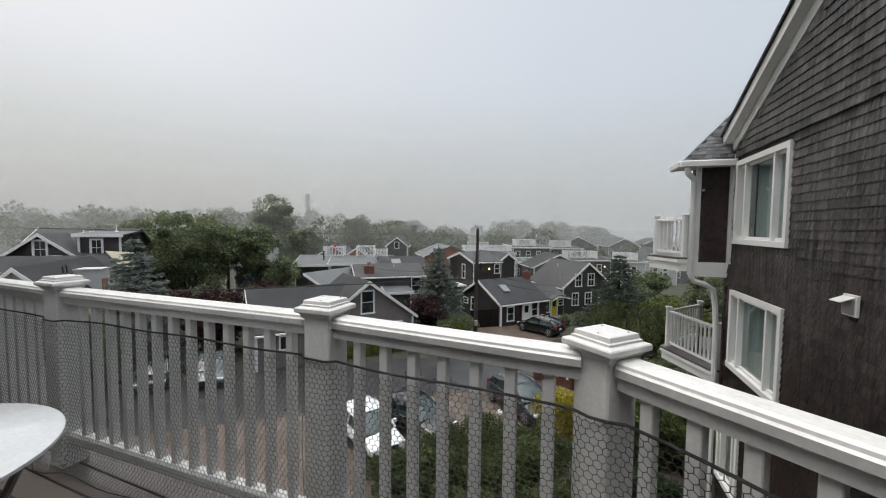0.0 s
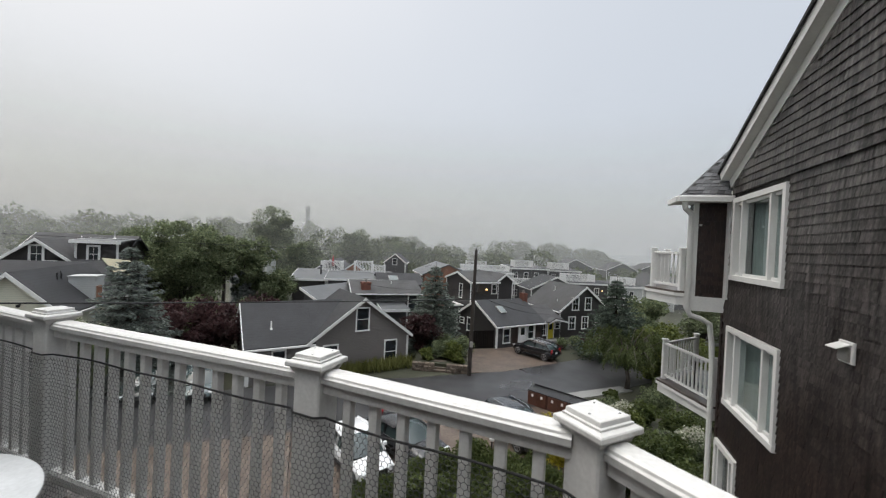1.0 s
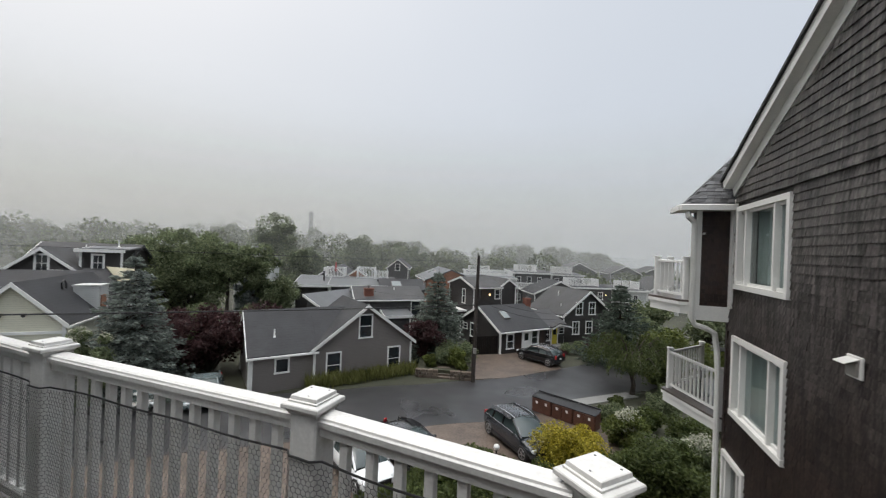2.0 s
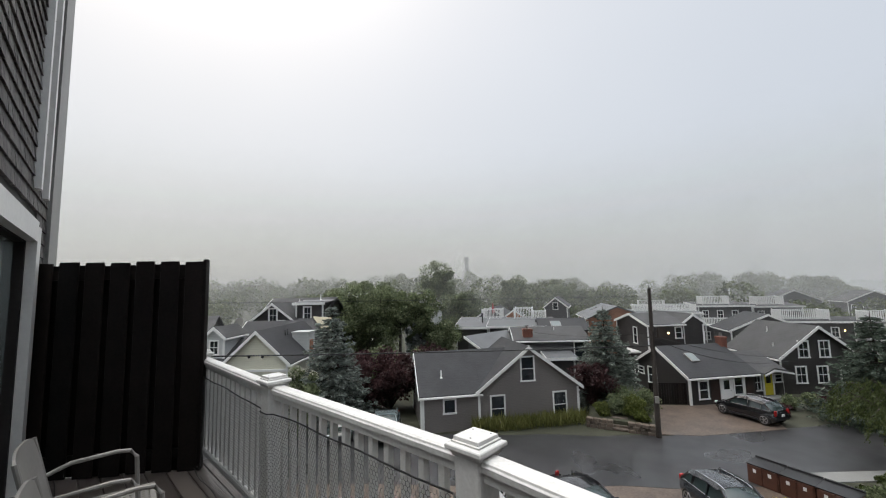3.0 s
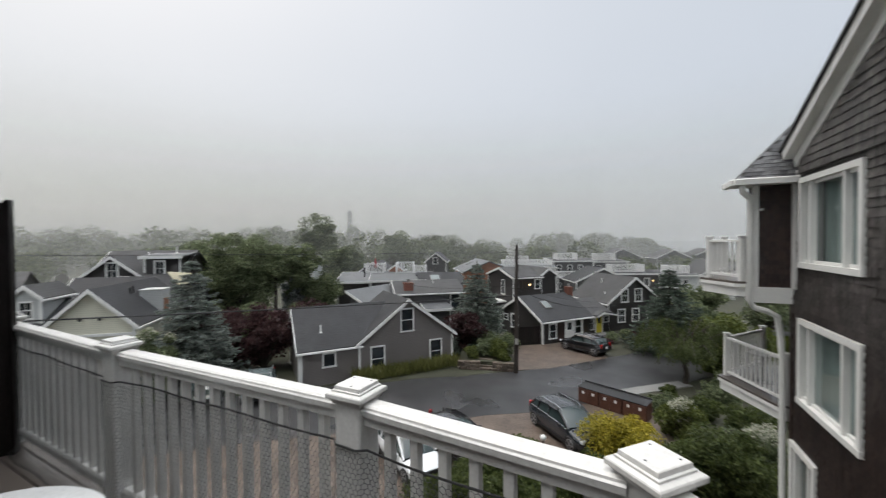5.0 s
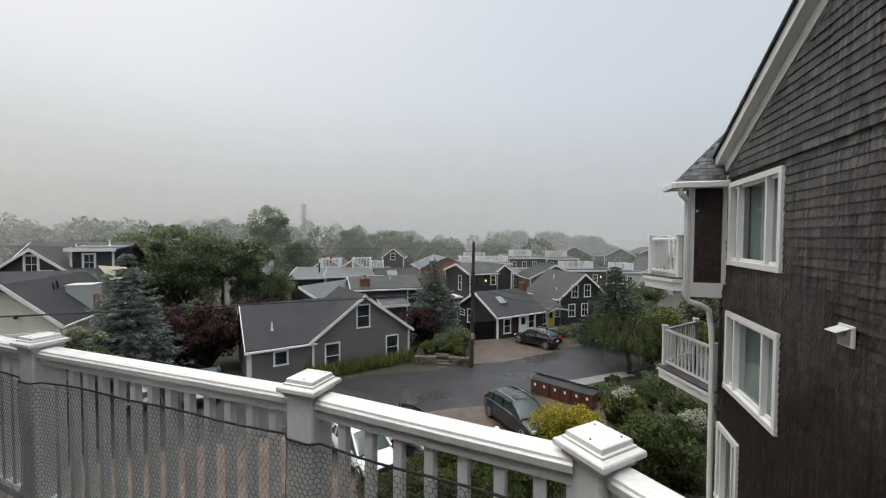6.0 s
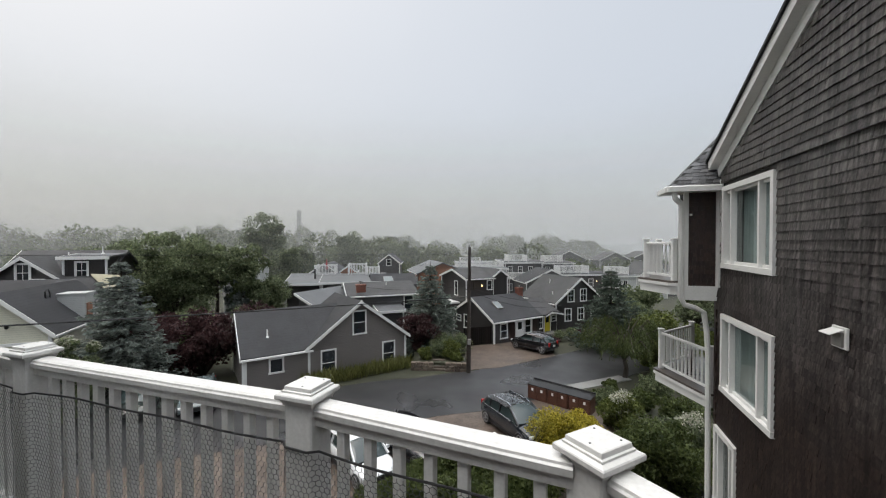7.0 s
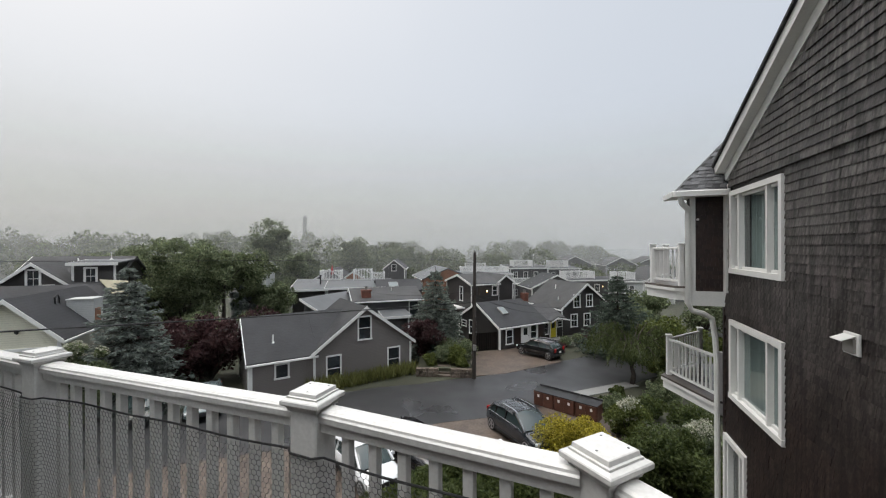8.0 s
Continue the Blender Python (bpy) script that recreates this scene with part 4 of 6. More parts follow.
def picture_window(x0, x1, z0, z1, curtain, name):
    """Three lights: a wide fixed one between two narrow casements, in a broad white frame, with a dim room behind."""
    t = 0.095
    fr = Geo()
    fr.box(((x0 + x1) / 2, 0.0, z1 - t / 2), (x1 - x0, 0.12, t)).box(((x0 + x1) / 2, 0.005, z0 + t / 2), (x1 - x0 + 0.03, 0.13, t))
    fr.box((x0 + t / 2, 0.0, (z0 + z1) / 2), (t, 0.12, z1 - z0 - 2 * t)).box((x1 - t / 2, 0.0, (z0 + z1) / 2), (t, 0.12, z1 - z0 - 2 * t))
    w = part(name, fr, TRIM, wing, "broad white window frame with three lights")
    wid = x1 - x0
    for fx in (0.25, 0.80):
        part("mullion", Geo().box((x0 + wid * fx, -0.01, (z0 + z1) / 2), (0.055, 0.11, z1 - z0 - 2 * t)), TRIM, w)
    for a, b in ((t, wid * 0.25 - 0.037), (wid * 0.25 + 0.037, wid * 0.80 - 0.037), (wid * 0.80 + 0.037, wid - t)):
        p = part("pane", Geo().box((x0 + (a + b) / 2, -0.05, (z0 + z1) / 2), (b - a, 0.012, z1 - z0 - 2 * t)), PANE, w)
        p.visible_shadow = False
        part("sash", Geo().box((x0 + (a + b) / 2, -0.03, z0 + t + 0.025), (b - a, 0.05, 0.05)).box((x0 + (a + b) / 2, -0.03, z1 - t - 0.025), (b - a, 0.05, 0.05)), TRIM, w)
    rm = Geo()
    X0, X1, Y = x0 - 0.3, x1 + 0.25, -2.4
    rm.box(((X0 + X1) / 2, Y, (z0 + z1) / 2), (X1 - X0, 0.05, z1 - z0 + 1.0))
    rm.box((X0, Y / 2 - 0.12, (z0 + z1) / 2), (0.05, -Y - 0.25, z1 - z0 + 1.0)).box((X1, Y / 2 - 0.12, (z0 + z1) / 2), (0.05, -Y - 0.25, z1 - z0 + 1.0))
    rm.box(((X0 + X1) / 2, Y / 2 - 0.12, z0 - 0.45), (X1 - X0, -Y - 0.25, 0.05)).box(((X0 + X1) / 2, Y / 2 - 0.12, z1 + 0.4), (X1 - X0, -Y - 0.25, 0.05))
    part("room", rm, ROOMW, w)
    c0, c1 = curtain
    n = 60
    V, F = [], []
    for i in range(n + 1):
        x = x0 + wid * (c0 + (c1 - c0) * i / n)
        y = -0.2 + 0.025 * math.sin(i * 1.15)
        V += [(x, y, z0 - 0.1), (x, y, z1 + 0.1), (x, y - 0.006, z0 - 0.1), (x, y - 0.006, z1 + 0.1)]
        if i:
            k = 4 * i
            F += [(k - 4, k, k + 1, k - 3), (k - 2, k - 1, k + 3, k + 2)]
    part("curtain", Geo().add(V, F), CURTAIN, w, smooth=True)


picture_window(*OPEN[0], (0.02, 0.84), "window_1")
picture_window(*OPEN[1], (0.02, 0.98), "window_2")
picture_window(*OPEN[2], (0.0, 0.3), "window_3")

# rake boards, corner board, roof of the wing
XR = -4.2
g = Geo().prism([(XC + 0.32, rake_z(XC + 0.32) - 0.02), (XR, rake_z(XR) - 0.02), (XR, rake_z(XR) + 0.22), (XC + 0.32, rake_z(XC + 0.32) + 0.22)], 0.003, 0.045)
part("rake_board", g, TRIM, wing)
part("rake_board", Geo().prism([(XC + 0.4, rake_z(XC + 0.4) + 0.18), (XR, rake_z(XR) + 0.18), (XR, rake_z(XR) + 0.36), (XC + 0.4, rake_z(XC + 0.4) + 0.36)], 0.047, 0.2), TRIM, wing)
part("roof", Geo().prism([(XC + 0.5, rake_z(XC + 0.5) + 0.36), (XR, rake_z(XR) + 0.36), (XR, rake_z(XR) + 0.42), (XC + 0.5, rake_z(XC + 0.5) + 0.42)], -6.2, 0.24), ROOF_D, wing)
part("roof", Geo().prism([(XE - 0.2, rake_z(XR) - 2.0), (XR, rake_z(XR) + 0.36), (XR, rake_z(XR) + 0.42), (XE - 0.2, rake_z(XR) - 1.94)], -6.2, 0.24), ROOF_D, wing)
part("corner_board", Geo().box((XC + 0.02, 0.0, 4.3), (0.1, 0.05, 8.6)), SHINGLE_B, wing)
part("corner_board", Geo().box((XC - 0.08, 0.012, 9.9), (0.19, 0.05, 2.1)), TRIM, wing)

ROOF_S = material("grey_slate_roof_shingle", (0.095, 0.097, 0.105), 0.6, vary=0.45, scale=3, fine=40, bump=0.3, tint=(0.17, 0.172, 0.182), island="object")
# bump-out under its own hipped roof
bump = thing("bump_out", RW, "projecting shingled bay with white trim, gutter and hipped roof", "bay", kind="structure")
part("bay_wall", Geo().box((XC + 0.2, 0.30, 9.8), (0.4, 0.58, 2.2)), BACKING, bump)
g = Geo()
rng = random.Random(9)
for r in range(23):
    y = 0.02
    while y < 0.56:
        w = min(rng.uniform(0.06, 0.13), 0.58 - y)
        z = 8.85 + r * 0.088
        g.add([(XC - 0.003, y, z), (XC - 0.003, y + w - 0.004, z), (XC - 0.022, y + w - 0.004, z), (XC - 0.022, y, z), (XC - 0.003, y, z + 0.11), (XC - 0.003, y + w - 0.004, z + 0.11), (XC - 0.006, y + w - 0.004, z + 0.11), (XC - 0.006, y, z + 0.11)],
              [(0, 1, 2, 3), (3, 2, 6, 7), (1, 5, 6, 2), (0, 3, 7, 4)])
        y += w
part("shingles", g, SHINGLE_B, bump)
part("skirt_board", Geo().box((XC + 0.18, 0.31, 8.71), (0.46, 0.64, 0.3)), TRIM, bump)
part("corner_board", Geo().box((XC - 0.01, 0.58, 9.85), (0.06, 0.09, 2.0)), TRIM, bump)
E1, E2, E3, T1, T2 = (XC - 0.25, 0.96, 10.90), (XC - 0.25, -0.02, 10.90), (XC + 0.5, 0.92, 10.90), (XC + 0.33, -0.28, 12.2), (XC + 0.65, -0.28, 12.2)
part("hip_roof", Geo().add([E1, E2, T1, T2, E3, (XC + 0.55, -0.02, 10.90)], [(0, 1, 2), (0, 2, 3, 4), (4, 3, 5), (0, 4, 5, 1), (1, 5, 3, 2)]), ROOF_M, bump)
v1, v2, v3 = Vector(E1), Vector(E2), Vector(T1)
nrm = (v2 - v1).cross(v3 - v1).normalized()
nrm = nrm if nrm.z > 0 else -nrm
rng = random.Random(31)
for r in range(17):
    f0, f1 = r / 17, (r + 1.15) / 17
    wid = (v2 - v1).length * (1 - f0)
    k = max(1, int(wid / 0.13))
    for i in range(k):
        a0, a1 = (i + (0.5 if r % 2 else 0.0)) / k, (i + 0.95 + (0.5 if r % 2 else 0.0)) / k
        a1 = min(a1, 1.0)
        if a1 - a0 < 0.05:
            continue
        lo_a, lo_b = v1.lerp(v3, f0).lerp(v2.lerp(v3, f0), a0), v1.lerp(v3, f0).lerp(v2.lerp(v3, f0), a1)
        f1c = min(f1, 0.99)
        hi_a, hi_b = v1.lerp(v3, f1c).lerp(v2.lerp(v3, f1c), a0), v1.lerp(v3, f1c).lerp(v2.lerp(v3, f1c), a1)
        th = rng.uniform(0.010, 0.018)
        part("roof_shingle", Geo().add([lo_a + nrm * 0.003, lo_b + nrm * 0.003, hi_b + nrm * 0.003, hi_a + nrm * 0.003, lo_a + nrm * th, lo_b + nrm * th, hi_b + nrm * 0.006, hi_a + nrm * 0.006], [(0, 1, 2, 3), (4, 5, 6, 7), (0, 1, 5, 4), (1, 2, 6, 5), (2, 3, 7, 6), (3, 0, 4, 7)]), ROOF_S, bump)
part("gutter", Geo().box((XC - 0.29, 0.48, 10.87), (0.1, 1.02, 0.12), None, 0.02), TRIM, bump)
part("gutter", Geo().box((XC + 0.1, 0.98, 10.87), (0.75, 0.1, 0.12), None, 0.02), TRIM, bump)
part("soffit", Geo().box((XC + 0.1, 0.48, 10.83), (0.65, 0.94, 0.03)), TRIM, bump)
part("gutter_end_box", Geo().box((XC - 0.2, -0.02, 10.94), (0.24, 0.12, 0.2), None, 0.02), TRIM, bump)
part("downspout", Geo().tube([(XC - 0.27, 0.86, 10.80), (XC - 0.25, 0.84, 10.68), (XC - 0.12, 0.7, 10.58), (XC - 0.08, 0.68, 10.45), (XC - 0.07, 0.68, 8.6), (XC - 0.05, 0.6, 8.46), (XC - 0.02, 0.4, 8.4), (XC + 0.04, 0.22, 8.3), (XC + 0.06, 0.16, 7.9), (XC + 0.1, 0.12, 7.4), (XC + 0.1, 0.1, 3.0)], 0.055, 8), TRIM, bump, smooth=True)
part("lamp_bracket", Geo().beam((XC - 0.02, 0.5, 10.35), (XC - 0.1, 0.5, 10.35), 0.03, 0.04), TRIM, bump)

# wall vent hood
vent = thing("wall_vent", RW @ pose(-1.46, 0.03, 8.70), "white dryer vent hood with a raised flap", "vent")
part("plate", Geo().box((0, 0.01, 0), (0.25, 0.03, 0.24), None, 0.005), TRIM, vent)
part("throat", Geo().box((0.0, 0.035, -0.02), (0.18, 0.03, 0.16)), ALU, vent)
part("flap", Geo().add([(-0.10, 0.03, 0.09), (0.10, 0.03, 0.09), (0.10, 0.16, 0.035), (-0.10, 0.16, 0.035), (-0.10, 0.03, 0.098), (0.10, 0.03, 0.098), (0.10, 0.16, 0.043), (-0.10, 0.16, 0.043)], [(0, 1, 2, 3), (4, 5, 6, 7), (0, 1, 5, 4), (1, 2, 6, 5), (2, 3, 7, 6), (3, 0, 4, 7)]), TRIM, vent)


def balcony(z, corner, near, far, s, label):
    """A small balcony: floor slab, moulded white fascia, posts, rails and balusters, its outer corner away from the wall."""
    t = thing("balcony", RW, label, "balcony", "wing balconies", kind="structure")
    o = 0.14
    outer = [(near[0] - 0.05, near[1] + o), (corner[0] - 0.06, corner[1] + o + 0.05), (far[0] + o, far[1] + o)]
    for nm, top, th, gap, mat in (("floor", z, 0.045, 0.0, DECK), ("fascia", z - 0.047, 0.07, 0.0, TRIM), ("lower_fascia", z - 0.119, 0.19, 0.045, TRIM)):
        poly = [(outer[0][0] + gap, outer[0][1] - gap), (outer[1][0], outer[1][1] - gap), (outer[2][0] - gap, outer[2][1] - gap), (far[0], -1.3), (XC + 0.06, -1.3)]
        n = len(poly)
        part(nm, Geo().add([(x, y, top) for x, y in poly] + [(x, y, top - th) for x, y in poly], [tuple(range(n)), tuple(reversed(range(n, 2 * n)))] + [(i, (i + 1) % n, n + (i + 1) % n, n + i) for i in range(n)]), mat, t)
    for p, q in ((near, corner), (corner, far)):
        P, Q = Vector((*p, z)), Vector((*q, z))
        part("top_rail", Geo().beam(P + Vector((0, 0, 0.98 * s)), Q + Vector((0, 0, 0.98 * s)), 0.07, 0.05, 0.01), WHITE, t)
        part("bottom_rail", Geo().beam(P + Vector((0, 0, 0.1)), Q + Vector((0, 0, 0.1)), 0.05, 0.05), WHITE, t)
        k = int((Q - P).length / 0.125)
        for i in range(1, k):
            c = P.lerp(Q, i / k)
            part("baluster", Geo().box((c.x, c.y, z + 0.54 * s), (0.034, 0.034, 0.86 * s)), WHITE, t)
    for p in (near, corner, far):
        part("post", Geo().box((*p, z + 0.54 * s), (0.12, 0.12, 1.08 * s), None, 0.02).box((*p, z + 1.09 * s), (0.15, 0.15, 0.03), None, 0.01), WHITE, t)
    return t


balcony(8.93, (3.62, 1.10), (2.75, 0.70), (5.2, 0.5), 0.84, "white railed upper balcony with a brown floor and white fascia")
balcony(6.55, (4.2, 0.64), (2.62, 0.03), (5.45, -0.38), 0.92, "white railed lower balcony with a brown floor and white fascia")
bt = thing("bistro_table", RW @ pose(4.0, 0.0, 6.55), "small grey metal table on the lower balcony", "table")
part("tabletop", Geo().tube([(0, 0, 0.62), (0, 0, 0.64)], 0.28, 16), ALU, bt)
part("stem", Geo().tube([(0, 0, 0), (0, 0, 0.62)], 0.02, 8), BLACK, bt)
part("foot", Geo().tube([(0, 0, 0.0), (0, 0, 0.02)], 0.2, 12), BLACK, bt)
# lower wing behind the balconies
part("recessed_wall", Geo().box((XC + 2.0, -1.4, 5.6), (4.0, 0.3, 11.2)), SID_BLACK, bump)

# ---- houses of the lane ----
def house_thing(name, x, y, yaw, label):
    return thing(name, pose(x, y, 0, 0, 0, yaw), label, "house")


# taupe cottage with a cross gable
c = house_thing("cottage", -12.0, 26.3, 34.5, "taupe-grey clapboard cottage with white trim and a dark grey roof")
mm = pose(0, 6.0, 0, 0, 0, -90)
gable(c, mm, 6.0, 4.05, 2.5, 4.85, SID_GREY, ROOF_D, over=0.22)
gable(c, pose(4.273, 5.7, 0, 0, 0, -90), 5.4, 3.0, 2.74, 4.85, SID_GREY, ROOF_D, over=0.0, trim=False)
gable(c, pose(4.0, -0.03, 0), 7.55, 5.6, 2.55, 5.35, SID_GREY, ROOF_D, over=0.25)
window(c, pose(1.45, 0, 1.15), 0.95, 1.05, 0, 0.11, sash=False)
window(c, pose(4.82, -0.03, 0.32), 1.12, 1.9, 0, 0.1)
window(c, pose(9.52, -0.03, 0.28), 1.1, 1.9, 0, 0.1)
window(c, pose(7.15, -0.03, 2.98), 1.1, 1.8, 0, 0.1)
part("corner_board", Geo().box((0.05, -0.03, 1.2), (0.2, 0.08, 2.4)), TRIM, c)
part("downspout", Geo().tube([(-0.1, -0.18, 2.2), (-0.1, -0.1, 2.0), (-0.1, -0.08, 0.1)], 0.04), TRIM, c)
part("downspout", Geo().tube([(11.5, -0.3, 2.2), (11.5, -0.12, 2.0), (11.5, -0.1, 0.1)], 0.04), TRIM, c)
vent_pipe(c, pose(1.55, 1.05, 3.42), 0.5)

# long low house behind it, with a brick chimney
h = house_thing("long_house", -7.6, 41.9, 21, "dark grey house with a pale low roof and a brick chimney")
flat_block(h, pose(-5.0, -1.7, 0, 0, 0, 46), 7.5, 2.0, 3.8, SID_DGREY, ROOF_L, 0.9)
gable(h, pose(-1.6, 6.0, 0, 0, 0, -90), 6.0, 7.0, 4.35, 5.3, SID_DGREY, ROOF_M, over=0.3)
flat_block(h, pose(1.1, -2.6, 0), 2.3, 2.55, 3.0, SID_DGREY, ROOF_L, 0.2)
window(h, pose(4.05, 0, 2.35), 1.15, 1.85, 0)
window(h, pose(4.3, 0, 0.3), 0.95, 1.3, 1)
window(h, pose(-1.2, 0, 2.7), 0.9, 1.2, 1)
chimney(h, pose(-0.35, 0.75, 4.1), 0.95, 0.75, 1.35)
vent_pipe(h, pose(2.6, 2.0, 5.0), 0.4)

# row with roof terraces
h = house_thing("terrace_house", -19.1, 49.6, 14, "low dark house with a pale roof that carries railed terraces")
flat_block(h, pose(0, 0, 0), 4.1, 7, 4.6, SID_BLACK, ROOF_L, 0.7)
flat_block(h, pose(4.3, -0.6, 0), 6.9, 7, 4.75, SID_DGREY, ROOF_L, 0.5)
for u in (4.9, 6.6, 8.2, 9.6):
    window(h, pose(u, -0.6, 2.9), 1.0, 1.3, 1)
part("stove_pipe", Geo().tube([(3.2, 3.0, 4.9), (3.2, 3.0, 6.1)], 0.1).tube([(3.2, 3.0, 6.12), (3.2, 3.0, 6.3)], [0.2, 0.08]), BLACK, h)
deck_rail("terrace_railing", pose(-17.7, 56.0, 5.3, 0, 0, 8), 2.7, 2.6, 1.3)
deck_rail("terrace_railing", pose(-13.1, 56.4, 5.3, 0, 0, 8), 2.4, 2.6, 1.45)
deck_rail("terrace_railing", pose(-10.6, 56.8, 5.0, 0, 0, 8), 1.7, 2.6, 1.25)
h = house_thing("terrace_block", -18.2, 56.0, 8, "dark low block that carries the white terraces")
flat_block(h, pose(0, -0.3, 0), 10.0, 5, 4.85, SID_BLACK, ROOF_M, 0.2)
part("stair_rail", Geo().beam((6.9, 0.1, 6.6), (8.4, 0.1, 5.5), 0.08, 0.09), WHITE, h)
um = thing("closed_parasol", pose(-16.4, 57.2, 5.1), "closed dark red parasol on a roof terrace", "parasol")
part("canopy", Geo().tube([(0, 0, 0.9), (0, 0, 1.2), (0, 0, 2.35)], [0.16, 0.22, 0.03], 8), REDP, um)
part("pole", Geo().tube([(0, 0, 0), (0, 0, 2.4)], 0.025), ALU, um)
h = house_thing("brick_stack", -14.6, 57.8, 8, "low orange brick gable between the terraces")
gable(h, pose(0, 0, 0), 2.2, 3.0, 5.6, 6.4, BRICK_O, ROOF_M, over=0.12)
h = house_thing("skylight_house", -8.3, 50.6, 17, "dark slate-roofed house with a bright skylight")
gable(h, pose(0, 6, 0, 0, 0, -90), 6, 5.4, 4.4, 5.5, SID_DGREY, ROOF_D, over=0.3, trim=False)
skylight(h, pose(1.9, 1.3, 5.03, 20, 0, 0), 1.2, 1.5)
h = house_thing("gabled_house", -12.4, 70, 4, "weathered dark gabled house with one small window")
gable(h, pose(1.1, 0, 0), 3.7, 8, 6.2, 7.7, SID_DGREY, ROOF_M, over=0.2)
window(h, pose(2.45, 0, 5.75), 0.9, 1.2, 0)
h = house_thing("brick_house", -5.4, 65.7, -76, "orange brick house with a pale roof and lit windows")
gable(h, pose(0, 7, 0, 0, 0, -90), 7, 9.0, 5.4, 6.8, BRICK_O, ROOF_L, over=0.3)
for u in (1.2, 3.3, 5.4, 7.3):
    window(h, pose(u, 0, 3.5), 1.0, 1.4, 0)
skylight(h, pose(2.6, 1.8, 6.2, 22, 0, 0), 1.0, 1.3)
deck_rail("terrace_railing", pose(2.5, 68, 5.6, 0, 0, 6), 8, 3, 0.9)
h = house_thing("roof_terrace_house", 2.0, 67.4, 6, "pale low house under a long railed roof terrace")
flat_block(h, pose(0, 0, 0), 9.0, 6, 5.3, SID_WHITE, ROOF_L, 0.2)

# black two-storey house with a side gable
h = house_thing("black_house", 3.15, 48.8, 26, "black shingled two-storey house with white corner boards")
gable(h, pose(0, 7.0, 0, 0, 0, -90), 7.0, 3.8, 5.35, 6.3, SID_BLACK, ROOF_M, over=0.2)
gable(h, pose(3.82, 0.1, 0), 2.2, 7, 5.5, 6.3, SID_BLACK, ROOF_M, over=0.15)
window(h, pose(0, 3.1, 3.1, 0, 0, -90), 0.9, 1.9, 0)
window(h, pose(2.85, 0, 3.9), 0.8, 1.25, 0)
part("side_deck", Geo().box((-1.1, 3.5, 2.35), (2.0, 4.0, 0.18)).box((-2.0, 1.7, 1.15), (0.14, 0.14, 2.3)).box((-2.0, 5.3, 1.15), (0.14, 0.14, 2.3)), WHITE, h)
wall_lamp(5.05, 49.2, 4.55)

# black cottage with the white door and its yellow-doored extension
h = house_thing("black_cottage", 5.35, 39.15, 33.5, "black shingled cottage with white trim, a white and a yellow door")
gable(h, pose(0, 6.8, 0, 0, 0, -90), 6.8, 6.1, 2.2, 4.05, SID_BLACK, ROOF_D, over=0.25)
gable(h, pose(6.12, 5.4, 0, 0, 0, -90), 5.0, 3.1, 2.2, 3.35, SID_BLACK, ROOF_M, over=0.2)
door(h, pose(2.85, 0, 0.05), 0.92, 1.98, WHITE)
window(h, pose(0.75, 0, 0.4), 0.95, 1.5, 0)
window(h, pose(3.98, 0, 0.55), 0.95, 1.5, 0)
window(h, pose(6.3, 0.4, 0.6), 0.75, 1.4, 1)
part("shingle_panel", Geo().box((5.35, -0.012, 1.1), (0.9, 0.03, 2.1)), SHINGLE_B, h)
part("shingle_panel", Geo().box((2.3, -0.012, 1.1), (0.8, 0.03, 2.1)), SHINGLE_B, h)
part("downspout", Geo().tube([(4.98, -0.2, 2.1), (4.98, -0.07, 1.9), (4.98, -0.07, 0.05)], 0.05), TRIM, h)
door(h, pose(7.3, 0.4, 0.25), 0.82, 1.85, YELLOW)
part("stoop", Geo().box((7.7, -0.05, 0.1), (1.6, 0.9, 0.22), None, 0.02), CONCRETE, h)
window(h, pose(8.35, 0.4, 1.2), 0.8, 0.7, 0, 0.08)
part("porch_roof", Geo().prism([(6.7, 2.2), (7.7, 2.58), (9.5, 2.2), (9.5, 2.08), (7.7, 2.44), (6.7, 2.08)], -0.35, 0.38), ROOF_M, h)
part("porch_fascia", Geo().prism([(6.68, 2.08), (7.7, 2.46), (9.52, 2.08), (9.52, 1.94), (7.7, 2.3), (6.68, 1.94)], -0.4, -0.352), TRIM, h)
window(h, pose(0, 4.9, 0.75, 0, 0, -90), 1.2, 1.5, 0)
window(h, pose(0, 6.3, 1.35, 0, 0, -90), 0.9, 0.7, 0, 0.08)
skylight(h, pose(1.9, 1.75, 3.36, 30, 0, 0), 0.8, 1.1)
chimney(h, pose(6.3, 3.2, 3.5), 0.6, 0.6, 1.3)
part("corner_board", Geo().box((0.02, -0.03, 1.1), (0.16, 0.08, 2.2)), TRIM, h)
# black house with the broad gable
h = house_thing("gable_house", 12.95, 45.4, 22, "black shingled house with white windows and a broad gable")
gable(h, pose(0, 0, 0), 6.7, 6.6, 3.05, 5.6, SID_BLACK, ROOF_M, over=0.25)
for u, z in ((1.6, 3.0), (3.35, 3.0), (1.2, 0.85), (3.0, 0.85), (4.9, 0.85)):
    window(h, pose(u, 0, z), 0.95, 1.5, 1)
vent_pipe(h, pose(2.2, 4.0, 4.8), 0.5)
vent_pipe(h, pose(0.8, 1.6, 3.7), 0.4)

# houses behind, with balconies and terraces


